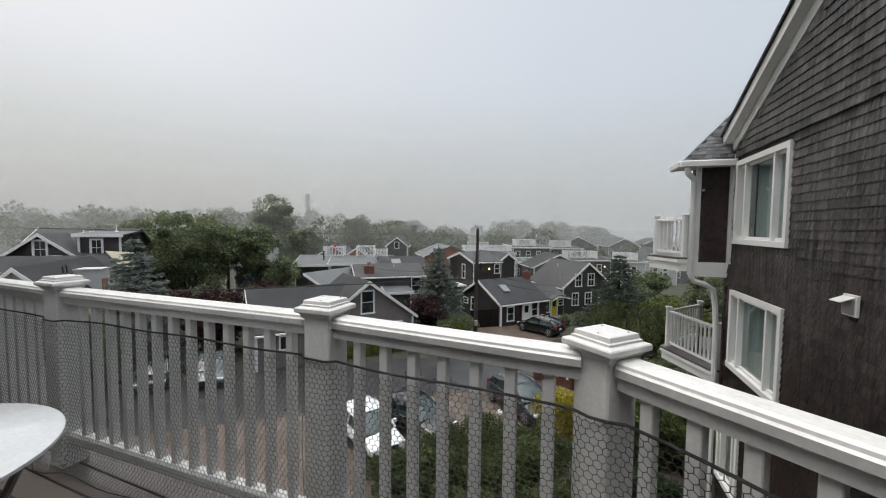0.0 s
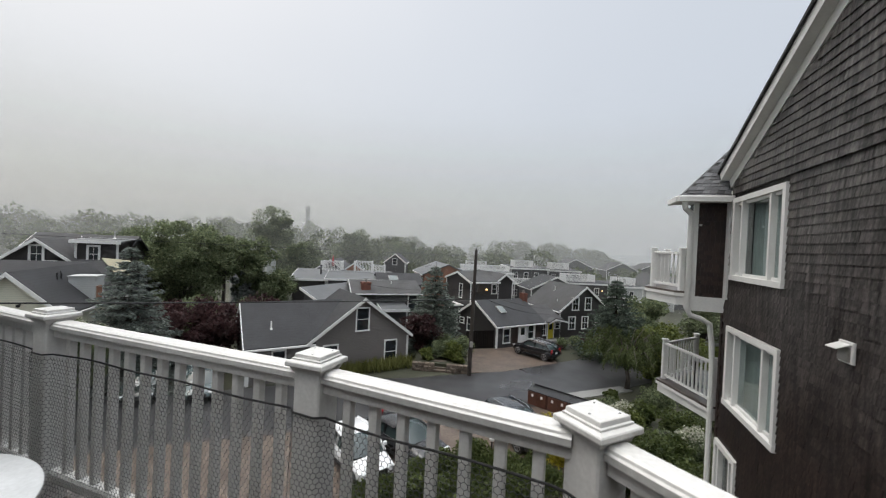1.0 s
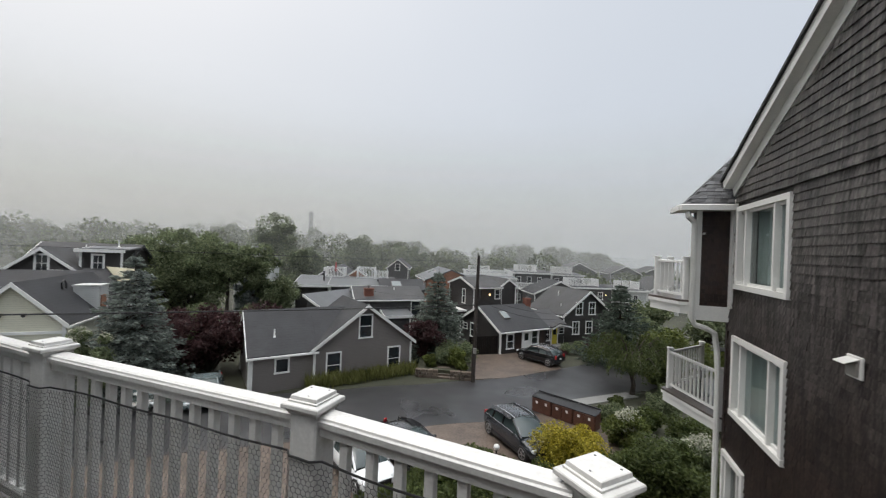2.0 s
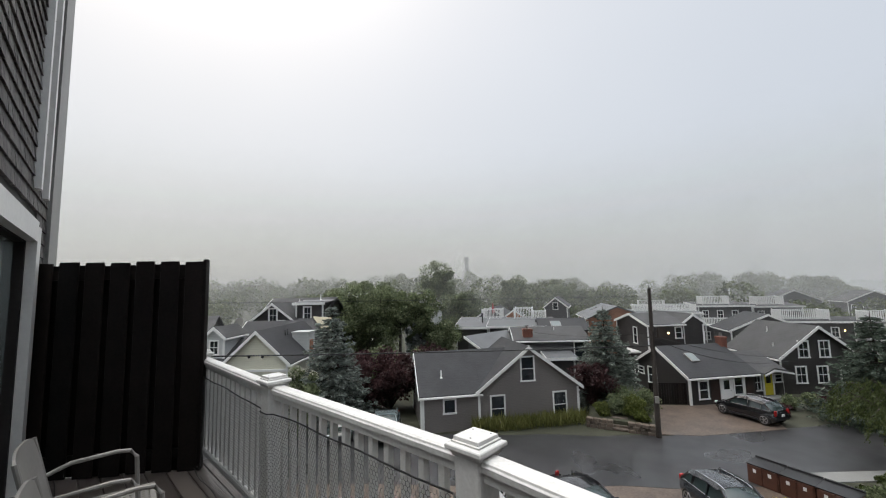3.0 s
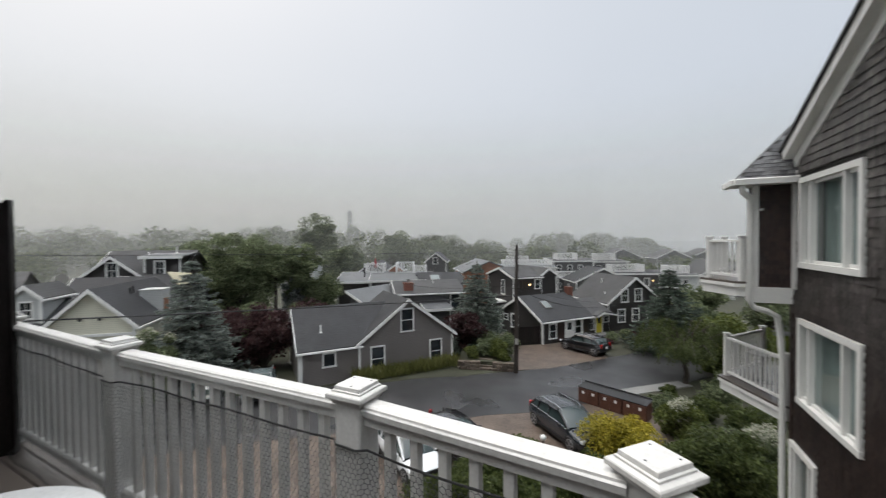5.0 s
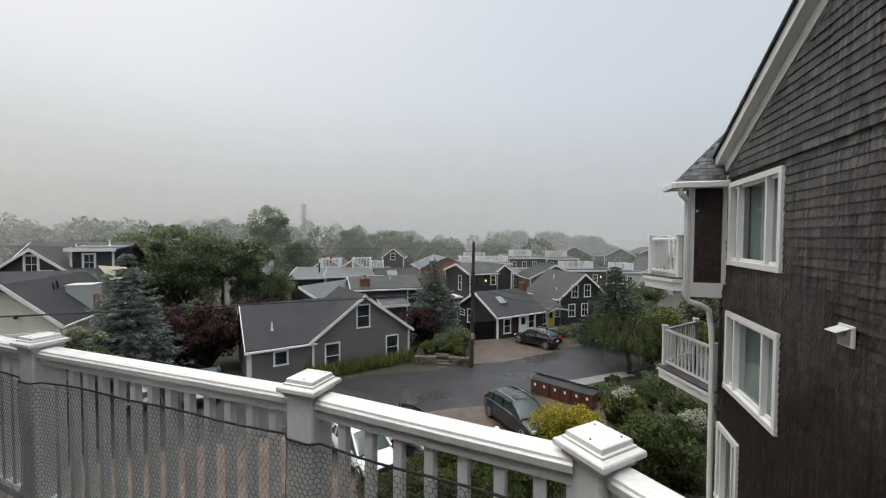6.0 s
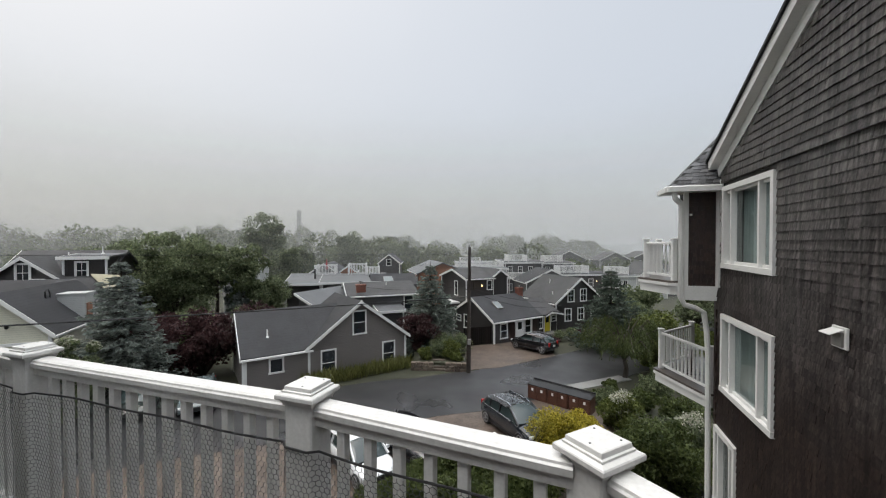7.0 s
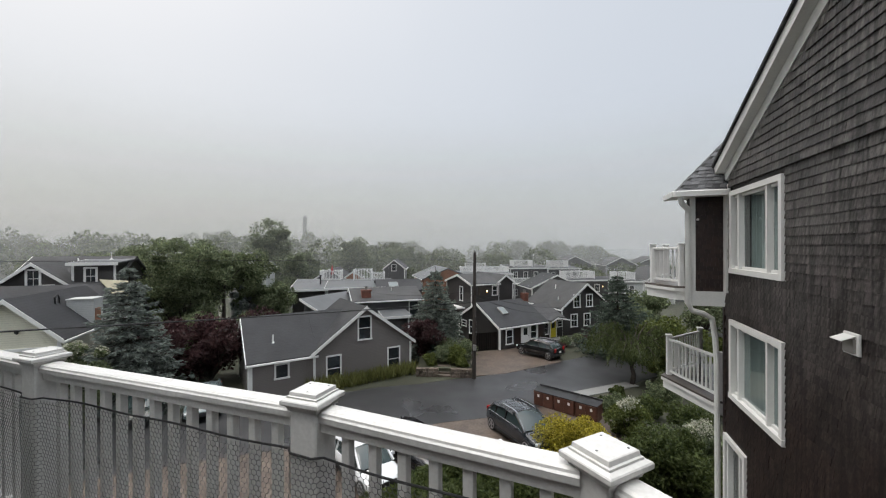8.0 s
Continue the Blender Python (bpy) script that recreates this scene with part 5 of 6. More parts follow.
def back_house(x, y, yaw, w, d, hh, wall, roof, label, terrace=True, gab=False, z_ridge=1.6, share=0.62):
    b = house_thing("back_house", x, y, yaw, label)
    if gab:
        gable(b, pose(0, 0, 0), w, d, hh, hh + z_ridge, wall, roof, over=0.25)
    else:
        flat_block(b, pose(0, 0, 0), w, d, hh, wall, roof, 0.3)
    k = max(2, int(w / 1.9))
    for i in range(k):
        for z in (0.9, hh - 1.9):
            window(b, pose(0.5 + (w - 1.2) * i / k, 0, z), 0.85, 1.3, 1)
    if terrace:
        deck_rail("terrace_railing", pose(x, y, hh + 0.25, 0, 0, yaw) @ pose(w * 0.1, 0.3, 0), w * share, d * 0.4, 1.2)
    return b


back_house(11.5, 74, 6, 7.0, 7, 6.0, SID_DGREY, ROOF_M, "grey house with a balcony and a railed roof terrace", share=0.5)
back_house(18.9, 76, 4, 6.0, 7, 5.8, SID_DGREY, ROOF_M, "grey house with a second railed roof terrace", share=0.55)
back_house(13.0, 62, 8, 8.0, 6, 3.6, SID_BLACK, ROOF_D, "dark house with a broad grey roof", False, True, 1.9)
back_house(18.6, 66, 6, 8.0, 6, 4.4, SID_BLACK, ROOF_D, "dark house with a long white terrace", True)
back_house(27.5, 66, 4, 4.5, 7, 4.2, SID_WHITE, ROOF_M, "pale house with stacked white balconies", True)
back_house(34.5, 70, 0, 4.6, 7, 4.2, SID_WHITE, ROOF_M, "pale gabled house with white trim", False, True, 2.0)
back_house(40, 73, -4, 5.5, 7, 3.8, SID_DGREY, ROOF_M, "grey gabled house near the water", False, True, 1.7)
back_house(30, 110, 0, 9, 8, 5.2, SID_DGREY, ROOF_M, "grey house far off near the shore", False, True, 2.2)
back_house(46, 118, 0, 9, 8, 4.6, SID_DGREY, ROOF_M, "grey house far off near the shore", False, True, 2.2)
back_house(60, 128, 0, 10, 8, 4.6, SID_BLACK, ROOF_M, "dark house far off near the shore", False, True, 2.2)
back_house(3, 86, 3, 7, 7, 5.0, SID_WHITE, ROOF_L, "pale house with a railed roof", True)
back_house(-22, 64, 3, 6, 7, 4.4, SID_DGREY, ROOF_M, "grey house behind the trees", False, True, 2)
wall_lamp(25.4, 66.3, 3.4)
wall_lamp(-5.5, 63.6, 3.6)
wall_lamp(-4.6, 60.6, 3.4)
deck_rail("balcony_railing", pose(12.0, 72.6, 3.3, 0, 0, 6), 4.5, 1.3, 0.95)
b = house_thing("balcony_deck", 12.0, 72.6, 6, "white wooden balcony deck on posts")
part("floor", Geo().box((2.25, 0.65, 3.22), (4.6, 1.4, 0.16)), WHITE, b)
for u in (0.1, 2.2, 4.4):
    part("post", Geo().box((u, 0.1, 1.6), (0.14, 0.14, 3.2)), WHITE, b)

# left side: cream gabled house, slate-roofed house with dormers, white house in the trees
h = house_thing("cream_house", -25.45, 21.6, 22.6, "cream clapboard house with a white-edged front gable")
gable(h, pose(0.0, 0, 0), 4.5, 8.4, 4.85, 6.95, SID_CREAM, ROOF_D, over=0.3)
gable(h, pose(-4.0, 6.5, 0, 0, 0, -90), 5.2, 4.2, 4.6, 6.0, SID_CREAM, ROOF_D, over=0.25)
gable(h, pose(-2.75, 1.6, 0), 1.6, 3.0, 6.45, 7.15, SID_WHITE, ROOF_M, over=0.15, z0=4.6)
window(h, pose(-2.35, 1.6, 5.15), 0.8, 1.15, 1)
for u in (1.75, 2.75):
    part("floodlight", Geo().tube([(u, -0.02, 5.3), (u, -0.22, 5.24)], [0.05, 0.1]), BLACK, h)
part("belt_board", Geo().box((2.25, -0.04, 4.25), (4.7, 0.08, 0.16)), TRIM, h)
part("shed_roof", Geo().prism([(-0.3, 3.7), (4.9, 3.7), (4.9, 3.8), (-0.3, 3.8)], -1.6, -0.05), ROOF_M, h)
part("porch_wall", Geo().box((2.3, -0.8, 1.7), (4.9, 1.4, 3.98)), SID_CREAM, h)
cb = part("boxed_chimney", Geo().box((3.95, 4.3, 5.5), (1.4, 1.3, 2.0)).box((3.95, 4.3, 6.53), (1.5, 1.4, 0.08)), SID_WHITE, h)
part("brick_face", Geo().box((4.68, 4.15, 5.35), (0.06, 0.7, 1.1)), BRICK_O, cb)
part("pipe_loop", Geo().tube([(3.0, 3.0, 6.1), (3.0, 2.9, 6.8), (3.0, 3.2, 6.95), (3.0, 3.4, 6.7), (3.0, 3.4, 6.2)], 0.05, 6), BLACK, h)
h = house_thing("slate_roof_house", -31.5, 26.0, 22, "broad house with a dark slate roof and a cream side gable")
gable(h, pose(0, 8.0, 0, 0, 0, -90), 8.0, 8.0, 4.3, 6.9, SID_DGREY, ROOF_D, over=0.3)
part("roof_slab", Geo().add([(6.2, 4.3, 7.3), (8.5, 4.3, 7.1), (9.0, 1.6, 6.2), (8.0, 1.8, 6.3), (6.2, 4.3, 7.38), (8.5, 4.3, 7.18), (9.0, 1.6, 6.28), (8.0, 1.8, 6.38)], [(0, 1, 2, 3), (4, 5, 6, 7), (0, 1, 5, 4), (1, 2, 6, 5), (2, 3, 7, 6), (3, 0, 4, 7)]), ROOF_Y, h)
h = house_thing("dormer_house", -36.3, 30.5, 22, "dark shingled house with white-trimmed dormers")
gable(h, pose(2.2, 9, 0, 0, 0, -90), 9, 7.0, 6.6, 9.0, SID_BLACK, ROOF_M, over=0.3)
gable(h, pose(2.1, -0.4, 0), 4.4, 5, 6.9, 8.6, SID_BLACK, ROOF_M, over=0.3, z0=5.5)
window(h, pose(3.8, -0.4, 6.7), 1.0, 1.55, 1, 0.15)
flat_block(h, pose(6.3, 0.6, 0), 2.9, 4, 8.55, SID_BLACK, ROOF_L, 0.25, z0=6.0)
window(h, pose(7.05, 0.6, 6.75), 0.95, 1.55, 1, 0.15)
part("satellite_dish", Geo().loft([[(1.0 + r * math.cos(a * math.tau / 16), -0.75 + dy, 6.9 + r * math.sin(a * math.tau / 16)) for a in range(16)] for r, dy in ((0.05, 0.0), (0.35, -0.06), (0.45, -0.16))]), ALU, h)
part("air_conditioner", Geo().box((5.2, -0.5, 6.75), (0.9, 0.5, 0.45), None, 0.03), TRIM, h)
vent_pipe(h, pose(5.6, 3.2, 8.3), 0.7)
vent_pipe(h, pose(8.0, 3.2, 8.9), 0.6)
h = house_thing("white_house", -26.7, 49.5, 6, "tall off-white house half hidden by trees")
gable(h, pose(0, 0, 0), 4.2, 3.4, 7.6, 9.2, SID_WHITE, ROOF_M, over=0.25)
for u, z in ((0.6, 5.4), (2.4, 5.4), (0.6, 2.6), (2.4, 2.6)):
    window(h, pose(u, 0, z), 0.9, 1.6, 1)
h = house_thing("far_left_house", -52, 24, 40, "grey-roofed house far along the lane")
gable(h, pose(0, 9, 0, 0, 0, -90), 9, 12, 4.5, 7.0, SID_DGREY, ROOF_M, over=0.3)

# far granite tower
tw = thing("stone_tower", pose(-366, 956, -2), "tall slender stone tower, faint in the mist", "tower")
tw.scale = (1.3, 1.3, 1.97)
part("shaft", Geo().loft([[(x * s, y * s, z) for x, y in ((-1, -1), (1, -1), (1, 1), (-1, 1))] for s, z in ((3.6, -1), (2.9, 40), (3.3, 41), (3.3, 44))]), CONCRETE, tw)
part("crown", Geo().box((-2.4, -2.4, 45), (1.4, 1.4, 2)).box((2.4, -2.4, 45), (1.4, 1.4, 2)).box((-2.4, 2.4, 45), (1.4, 1.4, 2)).box((2.4, 2.4, 45), (1.4, 1.4, 2)).box((0, 0, 45.5), (3, 3, 3)), CONCRETE, tw)

# ---- cars ----
def car(name, m, paint, label, kind="suv", L=4.65, W=1.86, H=1.66):
    t = thing(name, m, label, "car", "parked cars")
    hw = W / 2
    s = 1 if kind == "suv" else 0.9
    belt = 0.98 * s
    # sections along x: rear to front: x, lower edge, shoulder height, half width
    secs = [(-L / 2, 0.45, 0.80 * s, hw * 0.80), (-L / 2 + 0.12, 0.32, belt, hw * 0.93), (-L * 0.32, 0.26, belt + 0.03, hw), (0, 0.25, belt, hw), (L * 0.2, 0.25, belt - 0.02, hw),
            (L * 0.34, 0.26, belt - 0.07, hw * 0.98), (L / 2 - 0.25, 0.3, belt - 0.16, hw * 0.93), (L / 2 - 0.04, 0.36, belt - 0.28, hw * 0.82), (L / 2, 0.45, belt - 0.42, hw * 0.74)]
    rings = []
    for x, lo, hi, w in secs:
        mid = (lo + hi) / 2
        rings.append([(x, -w * 0.90, lo), (x, -w, mid - 0.1), (x, -w * 0.985, mid + 0.12), (x, -w * 0.93, hi - 0.05), (x, -w * 0.80, hi), (x, 0, hi + 0.035), (x, w * 0.80, hi), (x, w * 0.93, hi - 0.05), (x, w * 0.985, mid + 0.12), (x, w, mid - 0.1), (x, w * 0.90, lo)])
    part("body", Geo().loft(rings), paint, t, smooth=True)
    tail = -L / 2 + (0.2 if kind != "sedan" else 0.75)
    cab = [(tail, belt - 0.02, 0.84), (tail + 0.22, belt + 0.25, 0.78), (tail + 0.55, H - 0.12, 0.71), (-0.35, H - 0.01, 0.72), (0.25, H - 0.05, 0.70), (L * 0.17, H - 0.22, 0.74), (L * 0.285, belt - 0.04, 0.84)]
    def ringc(x, z, f, lo):
        w = hw * f
        wl = hw * 0.88
        return [(x, -wl, lo), (x, -w - 0.02, (lo + z) / 2 + 0.1), (x, -w, z - 0.05), (x, -w + 0.1, z), (x, 0, z + 0.02), (x, w - 0.1, z), (x, w, z - 0.05), (x, w + 0.02, (lo + z) / 2 + 0.1), (x, wl, lo)]
    part("glasshouse", Geo().loft([ringc(x, z, f, min(belt - 0.03, z - 0.04)) for x, z, f in cab]), CARGLASS, t, smooth=True)
    rp = [ringc(x, z + 0.015, f + 0.01, z - 0.06) for x, z, f in ((tail + 0.5, H - 0.12, 0.71), (-0.35, H - 0.01, 0.72), (0.28, H - 0.055, 0.70))]
    part("roof", Geo().loft(rp), paint, t, smooth=True)
    for sy in (-1, 1):
        for x0, z0, x1, z1 in ((L * 0.285, belt - 0.02, 0.36, H - 0.07), (tail + 0.06, belt, tail + 0.52, H - 0.12), (-0.35, belt, -0.33, H - 0.05), (-L * 0.29, belt, -L * 0.27, H - 0.07)):
            part("pillar", Geo().beam((x0, sy * hw * 0.885, z0), (x1, sy * hw * 0.735, z1), 0.07, 0.09), paint, t)
        if kind == "suv":
            part("roof_rail", Geo().tube([(tail + 0.6, sy * hw * 0.64, H - 0.06), (tail + 0.75, sy * hw * 0.64, H + 0.01), (0.1, sy * hw * 0.64, H + 0.04), (0.42, sy * hw * 0.64, H - 0.03)], 0.015, 6), CHROME, t)
        part("window_trim", Geo().tube([(tail + 0.12, sy * hw * 0.9, belt + 0.02), (L * 0.2, sy * hw * 0.91, belt + 0.0)], 0.014, 5), CHROME, t)
        part("mirror", Geo().box((L * 0.19, sy * (hw + 0.08), belt + 0.08), (0.13, 0.2, 0.15), None, 0.03), paint, t)
        part("headlight", Geo().box((L / 2 - 0.14, sy * hw * 0.68, belt - 0.27), (0.2, 0.34, 0.12), pose(0, 0, 0, 0, 0, -sy * 25), 0.03), LAMP_W, t)
        part("tail_light", Geo().box((-L / 2 + 0.07, sy * hw * 0.74, belt - 0.08), (0.12, 0.2, 0.34), None, 0.03), LAMP_R, t)
        part("sill", Geo().box((0, sy * hw * 0.97, 0.3), (L * 0.55, 0.06, 0.12)), BLACK, t)
        for x in (-L * 0.335, L * 0.335):
            r = 0.36 * s
            w = part("wheel", Geo().tube([(x, sy * (hw - 0.22), r), (x, sy * (hw - 0.2), r), (x, sy * (hw - 0.02), r), (x, sy * (hw + 0.012), r)], [r * 0.92, r, r, r * 0.93], 24), TYRE, t, smooth=True)
            rg = Geo().tube([(x, sy * (hw - 0.01), r), (x, sy * (hw + 0.016), r)], [r * 0.2, r * 0.16], 12)
            for k in range(5):
                a = k * math.tau / 5
                rg.beam((x, sy * (hw + 0.012), r), (x + math.cos(a) * r * 0.66, sy * (hw + 0.015), r + math.sin(a) * r * 0.66), 0.02, 0.055)
            rg.tube([(x + math.cos(a * math.tau / 20) * r * 0.66, sy * (hw + 0.012), r + math.sin(a * math.tau / 20) * r * 0.66) for a in range(21)], 0.022, 5)
            part("rim", rg, RIM, w)
    part("grille", Geo().box((L / 2 - 0.01, 0, belt - 0.38), (0.05, hw * 0.95, 0.22), None, 0.02), BLACK, t)
    part("number_plate", Geo().box((-L / 2 - 0.005, 0, 0.72 * s), (0.03, 0.32, 0.15)), TRIM, t)
    return t


car("suv", pose(4.46, 21.96, 0.02, 0, 0, -62), PAINT_B, "dark blue-grey wet car with roof rails on the brick lot", L=4.3, W=1.82, H=1.58)
car("estate_car", pose(8.74, 37.3, 0.045, 0, 0, 135), PAINT_K, "black wet car with roof rails before the cottage", L=4.1, W=1.76, H=1.52)
car("hatchback", pose(-2.9, 18.6, 0.02, 0, 0, -50), PAINT_W, "small white wet car on the brick lot", kind="hatch", L=4.0, W=1.74, H=1.5)
car("saloon", pose(-1.1, 20.0, 0.02, 0, 0, -38), PAINT_K, "dark wet saloon car behind the white one", kind="sedan", L=4.6, H=1.45)
car("saloon", pose(-17.2, 24.4, 0.03, 0, 0, -60), PAINT_D, "dark grey-green wet car under the maroon trees", kind="sedan", L=4.5, H=1.45)
car("saloon", pose(-14.2, 25.2, 0.03, 0, 0, -62), PAINT_G, "pale grey wet car beside the taupe cottage", kind="sedan", L=4.5, H=1.45)

# ---- bin store, pole, cables, stone wall ----
import_dir = Vector((8.95, 23.75, 0)) - Vector((5.95, 26.35, 0))
byaw = math.degrees(math.atan2(import_dir.y, import_dir.x))
for i in range(3):
    b = thing("bin_store", pose(5.95, 26.35, 0.02, 0, 0, byaw) @ pose(0.03 + i * 1.33, 0, 0), "wet red-brown wooden bin store with a sloped lid", "bin store", "bin stores")
    part("body", Geo().prism([(0, 0), (1.28, 0), (1.28, 0.86), (0, 0.86)], 0, 0.75), BINWOOD, b)
    part("lid", Geo().add([(-0.02, -0.05, 0.87), (1.3, -0.05, 0.87), (1.3, 0.82, 0.97), (-0.02, 0.82, 0.97), (-0.02, -0.05, 0.90), (1.3, -0.05, 0.90), (1.3, 0.82, 1.00), (-0.02, 0.82, 1.00)], [(0, 1, 2, 3), (4, 5, 6, 7), (0, 1, 5, 4), (1, 2, 6, 5), (2, 3, 7, 6), (3, 0, 4, 7)]), BLACK, b)
    for k in (0, 1):
        d = part("hatch", Geo().box((0.33 + k * 0.62, -0.02, 0.43), (0.57, 0.04, 0.78), None, 0.01), BINWOOD, b)
        part("tag", Geo().box((0.33 + k * 0.62, -0.045, 0.62), (0.13, 0.01, 0.16)), TRIM, d)
    part("hinge_bar", Geo().tube([(0, 0.8, 1.04), (1.28, 0.8, 1.04)], 0.045, 6), BLACK, b)

pole = thing("utility_pole", pose(2.52, 31.0, 0), "dark weathered wooden utility pole with cables", "pole")
part("shaft", Geo().tube([(-0.05, 0, -0.3), (0.0, 0, 5), (0.05, 0, 9.45)], [0.17, 0.14, 0.11], 12), POLE, pole, smooth=True)
part("cross_bracket", Geo().beam((-0.3, -0.15, 6.3), (0.5, 0.0, 6.3), 0.06, 0.06).tube([(0.35, -0.05, 6.3), (0.35, -0.05, 6.9)], 0.07), POLE, pole)
part("top_pin", Geo().tube([(0.05, 0, 9.4), (0.05, 0, 9.62)], [0.05, 0.04], 8), CONCRETE, pole)
part("meter_box", Geo().box((0.0, -0.2, 2.4), (0.25, 0.16, 0.4), None, 0.02), ALU, pole)


def cable(p, q, sag, r, label):
    t = thing("overhead_cable", pose(0, 0, 0), label, "cable", "overhead cables")
    p, q = Vector(p), Vector(q)
    part("wire", Geo().tube([p.lerp(q, i / 24) - Vector((0, 0, 4 * sag * (i / 24) * (1 - i / 24))) for i in range(25)], r, 6), CABLE, t)


cable((2.5, 31.0, 5.75), (-33.0, 0.3, 8.35), 0.25, 0.034, "thick black telephone cable slung from the pole")
cable((2.55, 31.0, 8.95), (-33.0, 0.3, 9.95), 0.1, 0.012, "thin black power line slung from the pole")
cable((2.55, 31.0, 6.4), (13.2, 44.0, 3.4), 0.4, 0.018, "thin black service cable to a house")
cable((2.55, 31.0, 6.2), (12.8, 42.5, 3.3), 0.7, 0.02, "thin black service cable to a house")
cable((2.55, 31.0, 6.6), (-8.0, 39.8, 5.6), 0.4, 0.012, "thin black service cable to a house")

sw = thing("stone_wall", pose(0, 0, 0), "low dry field-stone retaining wall with steps", "wall")
rng = random.Random(21)
a, b = Vector((-1.9, 31.6, 0)), Vector((2.35, 31.3, 0))
for seg0, seg1 in ((a, a.lerp(b, 0.38)), (a.lerp(b, 0.62), b)):
    L = (seg1 - seg0).length
    for r in range(3):
        x = 0.0
        while x < L - 0.1:
            w = rng.uniform(0.22, 0.5)
            p = seg0.lerp(seg1, min((x + w / 2) / L, 0.97))
            part("stone", Geo().box((p.x, p.y + rng.uniform(-0.04, 0.04), 0.12 + r * 0.22), (w * 0.95, 0.34, 0.21), pose(0, 0, 0, rng.uniform(-3, 3), rng.uniform(-4, 4), rng.uniform(-6, 6)), 0.04), STONE, sw)
            x += w
for k in range(4):
    p = a.lerp(b, 0.5)
    part("step", Geo().box((p.x, p.y + 0.1 + k * 0.28, 0.08 + k * 0.15), (1.0, 0.34, 0.15), pose(0, 0, 0, 0, 0, -4), 0.02), PAVER, sw)
sheet("garden_bank", [(-1.7, 31.9), (2.3, 31.6), (2.4, 37.5), (-2.2, 38)], 0.55, EARTH, "raised garden bed behind the stone wall", "ground", 0.6)
gb = thing("garden_globe", pose(3.12, 20.0, 0.02), "white globe garden light on a short post", "lamp")
part("globe", Geo().loft([[(0.14 * math.sin(t) * math.cos(a * math.tau / 16), 0.14 * math.sin(t) * math.sin(a * math.tau / 16), 0.75 - 0.14 * math.cos(t)) for a in range(16)] for t in np.linspace(0.05, 3.09, 9)]), WHITE, gb, smooth=True)
part("post", Geo().tube([(0, 0, 0), (0, 0, 0.63)], 0.04), BLACK, gb)

# board fence by the cottage driveway
bf = thing("board_fence", pose(2.4, 38.6, 0, 0, 0, 18), "dark weathered board fence beside the cottage", "fence")
for i in range(16):
    part("board", Geo().box((0.1 + i * 0.19, 0, 0.85), (0.175, 0.03, 1.7)), FENCE, bf)

# ---- planting ----
conifer("blue_spruce", -19.2, 25.6, 9.0, 3.0, L_BLUE, "blue-grey spruce with drooping layered branches", 1, tiers=23, leaf=0.12)
conifer("spruce", -0.65, 37.2, 8.1, 2.9, L_SPR, "grey-green spruce between the houses", 2, tiers=24, leaf=0.12)
conifer("spruce", 16.0, 38.0, 7.6, 3.4, L_SPD, "dark grey-green spruce beside the black house", 3, tiers=22, leaf=0.12)
broad_tree("maple_tree", -26.6, 41.0, 11.8, 4.6, L_OAK, "tall broad green tree with an uneven crown", 11, n=34000, leaf=0.16, lumps=60, low=0.06)
broad_tree("maple_tree", -32.5, 43.0, 11.0, 5.0, L_OAK, "tall broad green tree with an uneven crown", 12, n=30000, leaf=0.16, lumps=60, low=0.06)
broad_tree("maple_tree", -20.8, 46.5, 6.5, 3.4, L_OAK, "tall green tree beside the white house", 13, n=18000, leaf=0.16, low=0.08)
broad_tree("maple_tree", -37.5, 47.0, 10.6, 4.6, L_OAK, "broad green tree behind the dormer house", 19, n=18000, leaf=0.19, lumps=50, low=0.06)
broad_tree("maple_tree", -23.4, 42.5, 12.2, 2.6, L_OAK, "slim open-crowned green tree above its neighbours", 20, n=9000, leaf=0.17, lumps=30, low=0.6)
broad_tree("maple_tree", -22.0, 45.0, 11.4, 3.0, L_OAK, "green tree hanging before the white house", 28, n=15000, leaf=0.17, lumps=40, low=0.42)
shrub("flowering_shrub", -22.4, 44.2, 1.3, 1.2, 6.5, L_BLUE, "pale grey-leaved tall shrub before the white house", 27, 3500, 0.2)
broad_tree("maple_tree", -35.6, 80.0, 17.0, 5.2, L_OAK, "tall green tree standing above the roofs", 14, n=22000, leaf=0.24, lumps=60)
broad_tree("maple_tree", -30.0, 76.0, 10.5, 5.5, L_OAK, "green tree behind the roofs", 15, n=14000, leaf=0.25)
broad_tree("maple_tree", -27.6, 110.0, 13.6, 7.0, L_OAK, "round dark tree far behind the roofs", 16, n=16000, leaf=0.3)
broad_tree("maple_tree", -23.2, 52.0, 6.0, 3.8, L_OAK, "low green tree beside the terraces", 17, n=12000, leaf=0.16)
broad_tree("maple_tree", -13.5, 120.0, 12.0, 7.0, L_OAK, "green tree far behind the roofs", 18, n=13000, leaf=0.3)
broad_tree("plum_tree", -17.0, 30.0, 5.2, 3.3, L_MAROON, "dark maroon-leaved tree beside the cottage", 21, n=12000, leaf=0.17, low=0.02, lumps=50)
broad_tree("plum_tree", -20.8, 29.5, 4.8, 2.8, L_MAROON, "dark maroon-leaved tree beside the spruce", 22, n=10000, leaf=0.17, low=0.02, lumps=50)
broad_tree("plum_tree", -13.8, 32.5, 5.4, 2.6, L_MAROON, "dark maroon-leaved tree behind the cottage", 23, n=9000, leaf=0.17, low=0.02, lumps=50)
broad_tree("plum_tree", -1.5, 35.0, 4.4, 1.9, L_MAROON, "small maroon-leaved tree in the garden bed", 24, n=5000, leaf=0.14, base=0.4, low=0.15)
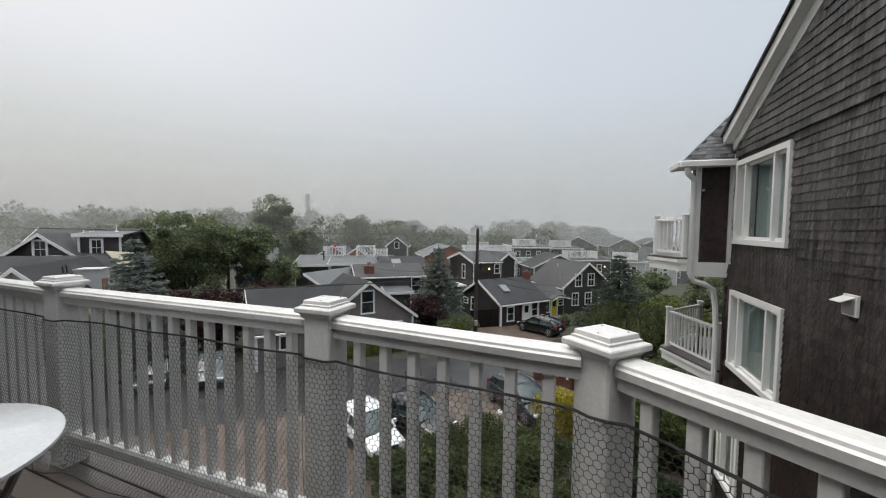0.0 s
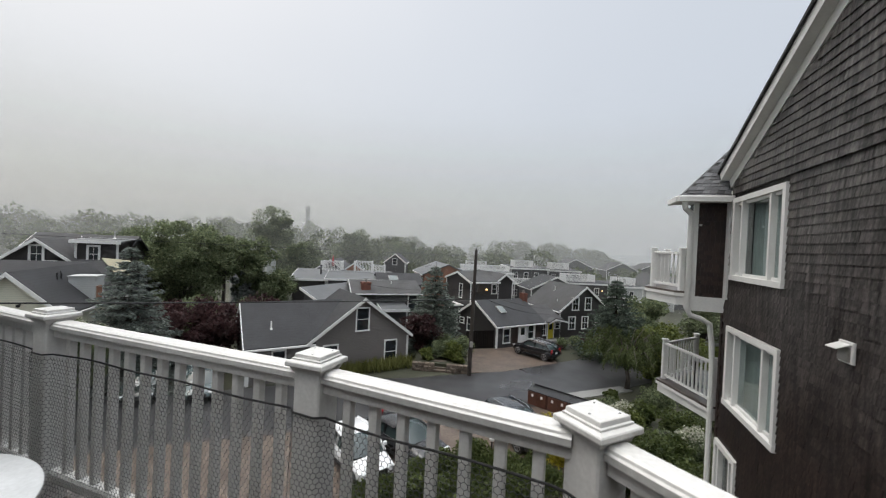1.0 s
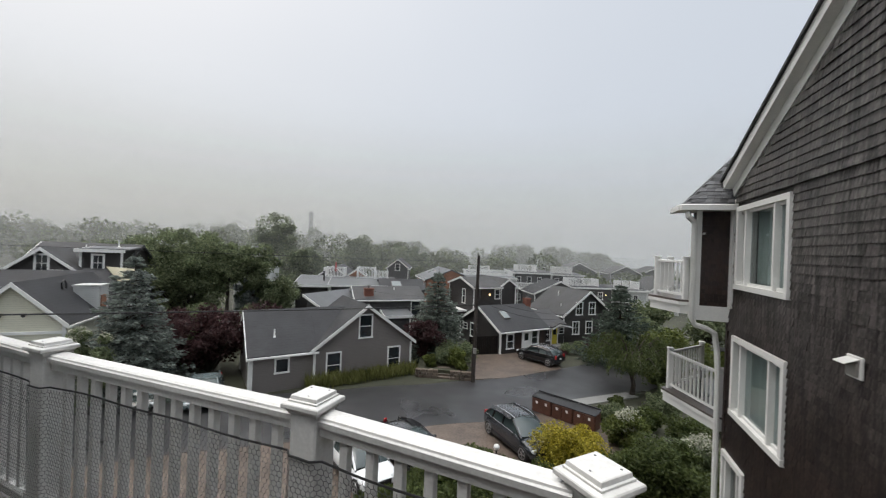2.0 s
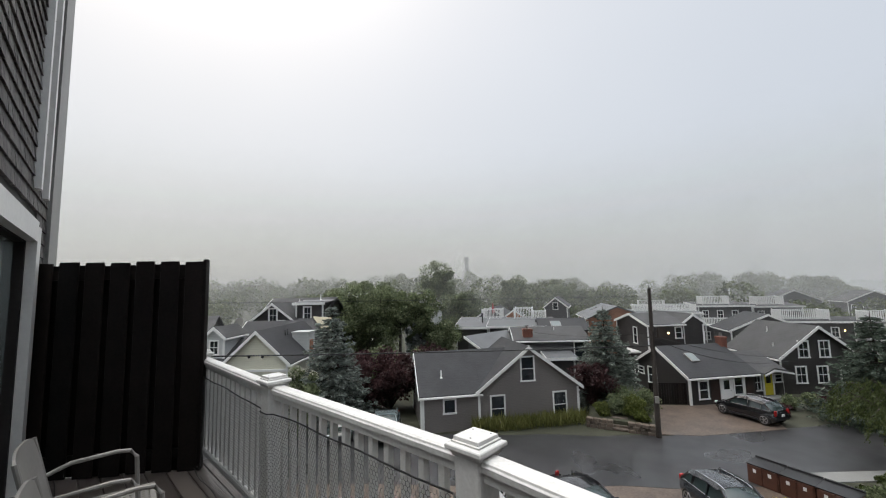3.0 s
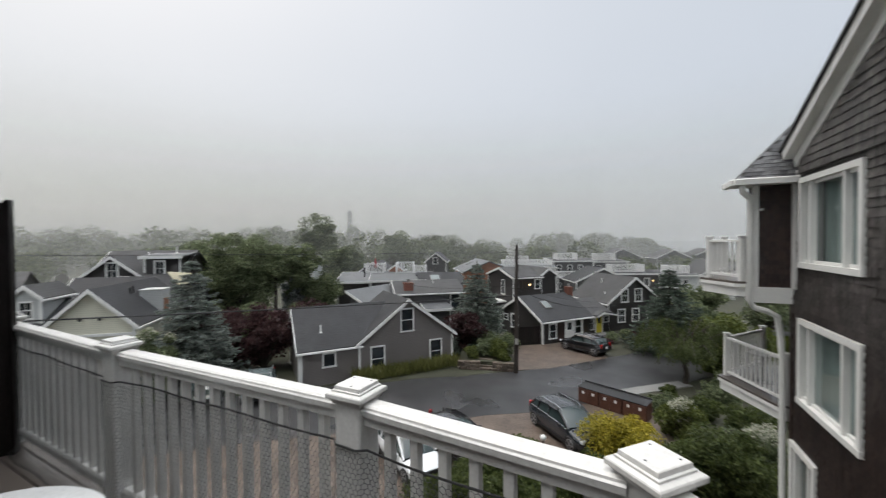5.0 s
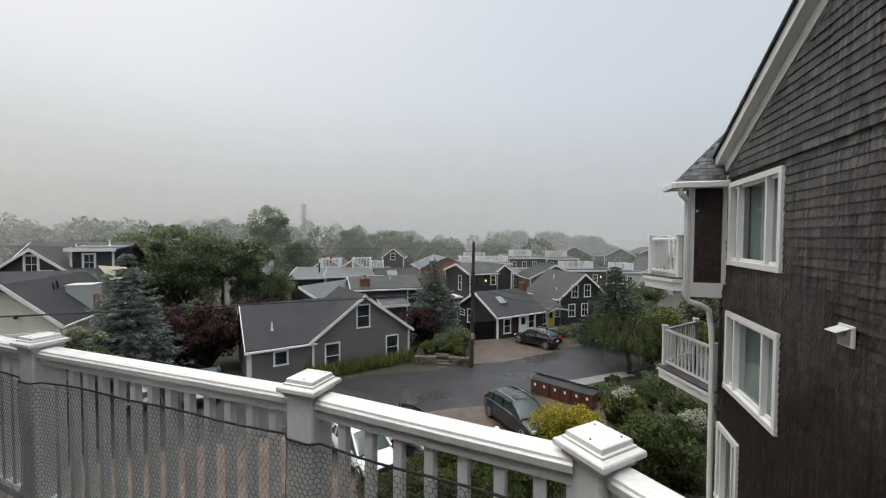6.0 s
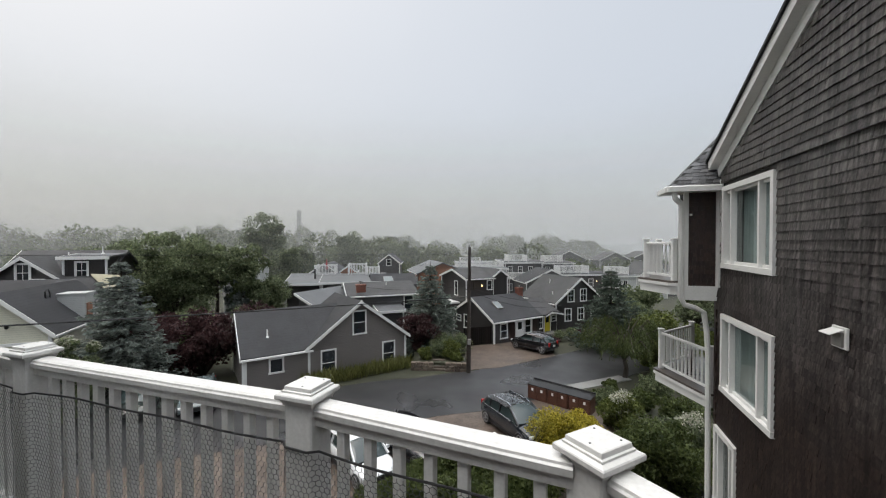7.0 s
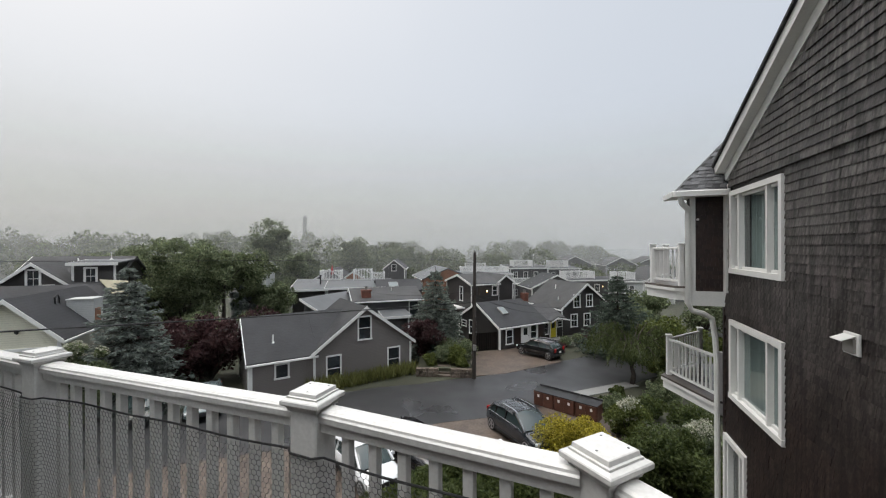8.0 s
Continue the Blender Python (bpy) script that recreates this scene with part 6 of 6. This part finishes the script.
weeping_tree("willow_tree", 13.7, 30.0, 5.0, 3.7, L_WIL, "low spreading dark green tree with hanging twigs", 25)
broad_tree("willow_tree", 16.8, 31.0, 4.6, 3.0, L_LIME, "low yellow-green tree beyond the lane", 26, n=9000, leaf=0.16, low=0.2)
shrub("cypress", -18.0, 29.0, 0.6, 0.6, 3.6, L_OAK, "narrow upright green cypress among maroon trees", 31, 3000, 0.12)
shrub("hydrangea", -18.9, 22.4, 1.4, 1.2, 5.3, L_OAK, "green shrub with white flower heads", 32, 6500, 0.13, flowers=90)
shrub("laurel", -20.3, 21.2, 1.2, 1.0, 4.9, L_LIME, "tall yellow-green leafy shrub", 33, 3000, 0.13)
shrub("golden_shrub", 6.5, 19.7, 2.2, 1.5, 2.0, L_GOLD, "golden yellow leafy shrub", 34, 26000, 0.07, rot=-25, lumps=60)
shrub("hydrangea", 10.0, 22.4, 1.5, 1.2, 1.9, L_LIME, "hydrangea shrub with cream flower heads", 35, 6000, 0.10, flowers=70)
shrub("hydrangea", 11.6, 19.0, 1.7, 1.4, 2.4, L_OAK, "green shrub with cream flower heads beside the wing", 36, 6000, 0.11, flowers=50)
shrub("yew", 9.2, 17.5, 2.5, 1.9, 2.6, L_JUN, "dark green spreading yew bush", 37, 15000, 0.085, rot=-20, long=2.4)
shrub("yew", 6.8, 14.0, 2.3, 1.6, 1.6, L_DARK, "dark green juniper bush", 38, 12000, 0.08, long=2.4)
for i, (x, y, rx, ry, hh) in enumerate(((0.3, 17.4, 1.7, 1.3, 1.2), (2.3, 18.0, 1.8, 1.4, 1.3), (4.2, 17.2, 1.7, 1.4, 1.4), (-0.9, 15.6, 1.5, 1.4, 1.2), (0.2, 15.2, 2.0, 1.6, 1.5), (2.8, 15.9, 1.9, 1.6, 1.6), (4.6, 13.2, 2.2, 1.7, 1.7), (1.6, 12.4, 2.3, 1.7, 1.6), (-1.0, 12.8, 1.7, 1.4, 1.2), (3.4, 10.2, 2.4, 1.6, 1.8))):
    shrub("juniper", x, y, rx, ry, hh, L_JUN, "low spreading green juniper hedge bush", 40 + i, 10000, 0.085, long=2.4)
shrub("laurel", 8.3, 11.4, 1.2, 1.0, 1.9, L_DARK, "broad-leaved green shrub by the wing", 50, 3500, 0.16, long=2.6)
for i, (x, y, s, mt) in enumerate(((-0.9, 32.6, 0.7, L_LIME), (0.1, 33.4, 1.0, L_OAK), (1.2, 33.0, 1.0, L_LIME), (1.9, 34.4, 1.1, L_OAK), (0.4, 35.0, 1.2, L_OAK), (1.6, 32.2, 0.6, L_LIME))):
    shrub("garden_shrub", x, y, s, s, s * 1.5, mt, "rounded green garden shrub above the stone wall", 60 + i, 2600, 0.09, base=0.45)
for i in range(7):
    shrub("garden_shrub", 10.8 + i * 1.25, 38.4 + i * 1.15 + (i % 2) * 0.9, 0.8, 0.8, 0.9 + 0.3 * (i % 3), L_OAK if i % 3 else L_MAROON, "small garden shrub before the black house", 70 + i, 1500, 0.1)
for i in range(5):
    shrub("bank_shrub", 17 + i * 2.6, 33 + (i % 2) * 2.2, 1.7, 1.5, 2.6, L_OAK if i % 2 else L_LIME, "dense green shrub beyond the lane", 80 + i, 4000, 0.15)
for i, (x, y, s) in enumerate(((10.6, 25.4, 0.9), (12.2, 24.4, 1.1), (13.8, 26.2, 1.3), (11.6, 27.4, 0.6), (15.2, 28.0, 1.2), (13.4, 22.6, 1.3), (15.6, 24.4, 1.5), (9.9, 25.9, 0.5))):
    shrub("bank_shrub", x, y, s, s * 0.9, s * 1.25, L_JUN if i % 2 else L_OAK, "dense low green shrub between walk and wing", 110 + i, 3000, 0.1)
for i, (x, y, s) in enumerate(((-26.0, 36.0, 2.2), (-22.0, 36.5, 2.2), (-29.5, 35.0, 2.2), (-17.5, 38.0, 2.0), (-20.0, 34.5, 1.8))):
    shrub("understorey_shrub", x, y, s, s, s * 2.1, L_OAK, "tall dense green shrub below the trees", 120 + i, 5000, 0.2)
# sea-facing thicket to the right
for i in range(8):
    broad_tree("thicket_tree", 20 + i * 4.2, 44 + (i * 5) % 9, 4.0 + (i % 3) * 0.6, 3.0, L_OAK, "low green tree between houses and shore", 90 + i, n=3500, leaf=0.24, low=0.15)

rng = np.random.default_rng(7)
n = 2600
gx = rng.uniform(3.4, 11.6, n)
gy = rng.uniform(-0.9, -0.25, n)
ca, sa = math.cos(radians(34.5)), math.sin(radians(34.5))
P = np.stack([-12.0 + gx * ca - gy * sa, 26.3 + gx * sa + gy * ca, np.full(n, 0.45)], 1)
ob = quads("tall_grass", leaves(P + rng.normal(size=(n, 3)) * 0.12, 0.055, rng, long=17, up=np.repeat(np.array([[0.0, 0.0, 1.0]]), n, 0)), L_GRASS)
tagged(ob, "clumps of tall yellow-green ornamental grass along the cottage", "grass", kind="stuff")

# far woods behind the town
rng = np.random.default_rng(8)
pts = []
for i in range(240):
    f = rng.uniform(0, 1)
    x = -330 + 430 * f
    y = rng.uniform(125, 290) - abs(x + 60) * 0.15
    if x > 30:
        y = rng.uniform(240, 290)
    hgt = (7.0 + 5.5 * rng.uniform() + max(0, (y - 180) * 0.03)) * (0.8 if -10 < x < 25 else 1.0)
    if x < -60:
        hgt *= 1.45
    if x > 75:
        hgt *= max(0.3, 1 - (x - 75) / 60)
    k = 420
    e = rng.normal(size=(k, 3))
    e /= np.linalg.norm(e, axis=1)[:, None]
    pts.append(np.array([x, y, hgt * 0.55]) + e * np.array([5.5, 5.5, hgt * 0.48]) * rng.uniform(0.7, 1.05, (k, 1)))
ob = quads("far_woods", leaves(np.concatenate(pts), 0.85, rng, long=1.4), L_FAR)
tagged(ob, "misty green woods behind the town", "woods", kind="stuff")
rng = np.random.default_rng(9)
pts = []
for i in range(230):
    x, y = rng.uniform(-120, 110), rng.uniform(70, 125)
    if -40 < x < 60 and y < 84:
        continue
    hgt = rng.uniform(3.0, 6.0) if x > -40 else rng.uniform(5, 9.5)
    k = 360
    e = rng.normal(size=(k, 3))
    e /= np.linalg.norm(e, axis=1)[:, None]
    pts.append(np.array([x, y, hgt * 0.5]) + e * np.array([3.2, 3.2, hgt * 0.5]) * rng.uniform(0.7, 1.05, (k, 1)))
ob = quads("town_woods", leaves(np.concatenate(pts), 0.5, rng, long=1.4), L_FAR)
tagged(ob, "green trees and thickets between the farther houses", "woods", kind="stuff")

# ---- added translucent shells, densest near the ground, stand in for rain haze, farther and farther off ----
def haze_shell(r, share):
    m = bpy.data.materials.new("haze_shell_mix")
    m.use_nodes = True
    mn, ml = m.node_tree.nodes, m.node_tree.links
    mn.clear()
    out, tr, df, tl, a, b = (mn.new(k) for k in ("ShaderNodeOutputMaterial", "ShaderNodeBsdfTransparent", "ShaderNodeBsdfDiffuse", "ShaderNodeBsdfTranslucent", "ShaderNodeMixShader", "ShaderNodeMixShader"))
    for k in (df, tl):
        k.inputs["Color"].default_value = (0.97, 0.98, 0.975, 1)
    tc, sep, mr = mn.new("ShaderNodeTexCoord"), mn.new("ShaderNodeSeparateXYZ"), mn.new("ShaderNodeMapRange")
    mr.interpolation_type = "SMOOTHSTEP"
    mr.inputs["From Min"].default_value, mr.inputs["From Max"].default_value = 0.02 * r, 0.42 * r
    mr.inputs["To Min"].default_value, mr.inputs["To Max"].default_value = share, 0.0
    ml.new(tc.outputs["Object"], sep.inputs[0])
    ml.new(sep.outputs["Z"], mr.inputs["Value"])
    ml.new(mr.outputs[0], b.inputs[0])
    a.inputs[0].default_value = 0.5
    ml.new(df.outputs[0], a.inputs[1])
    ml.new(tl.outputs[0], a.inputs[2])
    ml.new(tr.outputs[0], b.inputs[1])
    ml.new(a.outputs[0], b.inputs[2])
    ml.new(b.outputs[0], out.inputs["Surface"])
    n = 72
    V = [(r * math.cos(k * math.tau / n), r * math.sin(k * math.tau / n), z) for z in (-0.2, 1.3 * r) for k in range(n)]
    F = [(k, (k + 1) % n, n + (k + 1) % n, n + k) for k in range(n)]
    tagged(part("backdrop", Geo().add(V, F), m), "added translucent pale grey shell standing in for rain haze", "mist", kind="structure")


# each unreal sheet whitens what lies beyond it, imitating distance haze
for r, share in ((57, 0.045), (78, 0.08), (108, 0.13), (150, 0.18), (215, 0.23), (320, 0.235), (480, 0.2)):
    haze_shell(r, share)

# ---- shingles of the wing's gable wall ----
def wing_shingles():
    rng = random.Random(12)
    joined, count = Geo(), 0
    kinds = []
    for k in range(7):
        w = 0.10 + 0.02 * k
        kinds.append((w, Geo().add([(0, -0.01, 0), (w - 0.003, -0.01, 0), (w - 0.003, 0.025, 0.0), (0, 0.023, 0.001), (0, -0.01, 0.165), (w - 0.003, -0.01, 0.165), (w - 0.003, 0.002, 0.165), (0, 0.002, 0.165)],
                     [(0, 1, 2, 3), (3, 2, 6, 7), (1, 5, 6, 2), (0, 3, 7, 4), (4, 7, 6, 5)]).mesh("shingle", SHINGLE_P)))
    r = 0
    z = 3.4
    while z < rake_z(XR):
        x = XE + rng.uniform(0, 0.1)
        while x < XC - 0.02:
            w, me = rng.choice(kinds)
            x1 = x + w
            inside = z + 0.15 < rake_z(min(x1, XC)) + 0.05 if x1 > XR else z < rake_z(XR) - (XR - x) * 0.5
            xs, xe, hit = x, x1, False
            for a, b, c, d in OPEN:
                if z + 0.1 > c and z < d - 0.02:
                    if xs >= a and xe <= b:
                        hit = True
                    elif xs < a < xe:
                        xe = a
                    elif xs < b < xe:
                        xs = b
            corner = x1 > XC - 0.17 and z > 8.7
            if inside and not hit and not corner and x1 < XC + 0.02:
                lift = rng.uniform(-0.0025, 0.0025) if rng.random() < 0.93 else rng.uniform(-0.008, 0.008)
                out = 0.03 if z > 10.84 else 0.0
                if -3.4 < x < -0.9 and 8.6 < z < 10.4 and count < 300 and xe - xs > x1 - x - 0.001:
                    part("shingle", me, SHINGLE_P, wing, m=pose(x, rng.uniform(0, 0.003), z + lift))
                    count += 1
                else:
                    e = rng.uniform(0, 0.005) + out
                    joined.add([(xs, -0.01, z + lift), (xe - 0.003, -0.01, z + lift), (xe - 0.003, 0.024 + e, z + lift), (xs, 0.023 + e, z + lift), (xs, -0.01, z + 0.165), (xe - 0.003, -0.01, z + 0.165), (xe - 0.003, 0.002 + out, z + 0.165), (xs, 0.002 + out, z + 0.165)],
                               [(0, 1, 2, 3), (3, 2, 6, 7), (1, 5, 6, 2), (0, 3, 7, 4), (4, 7, 6, 5)])
            x = x1
        z += 0.128
        r += 1
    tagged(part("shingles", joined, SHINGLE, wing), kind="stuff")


wing_shingles()
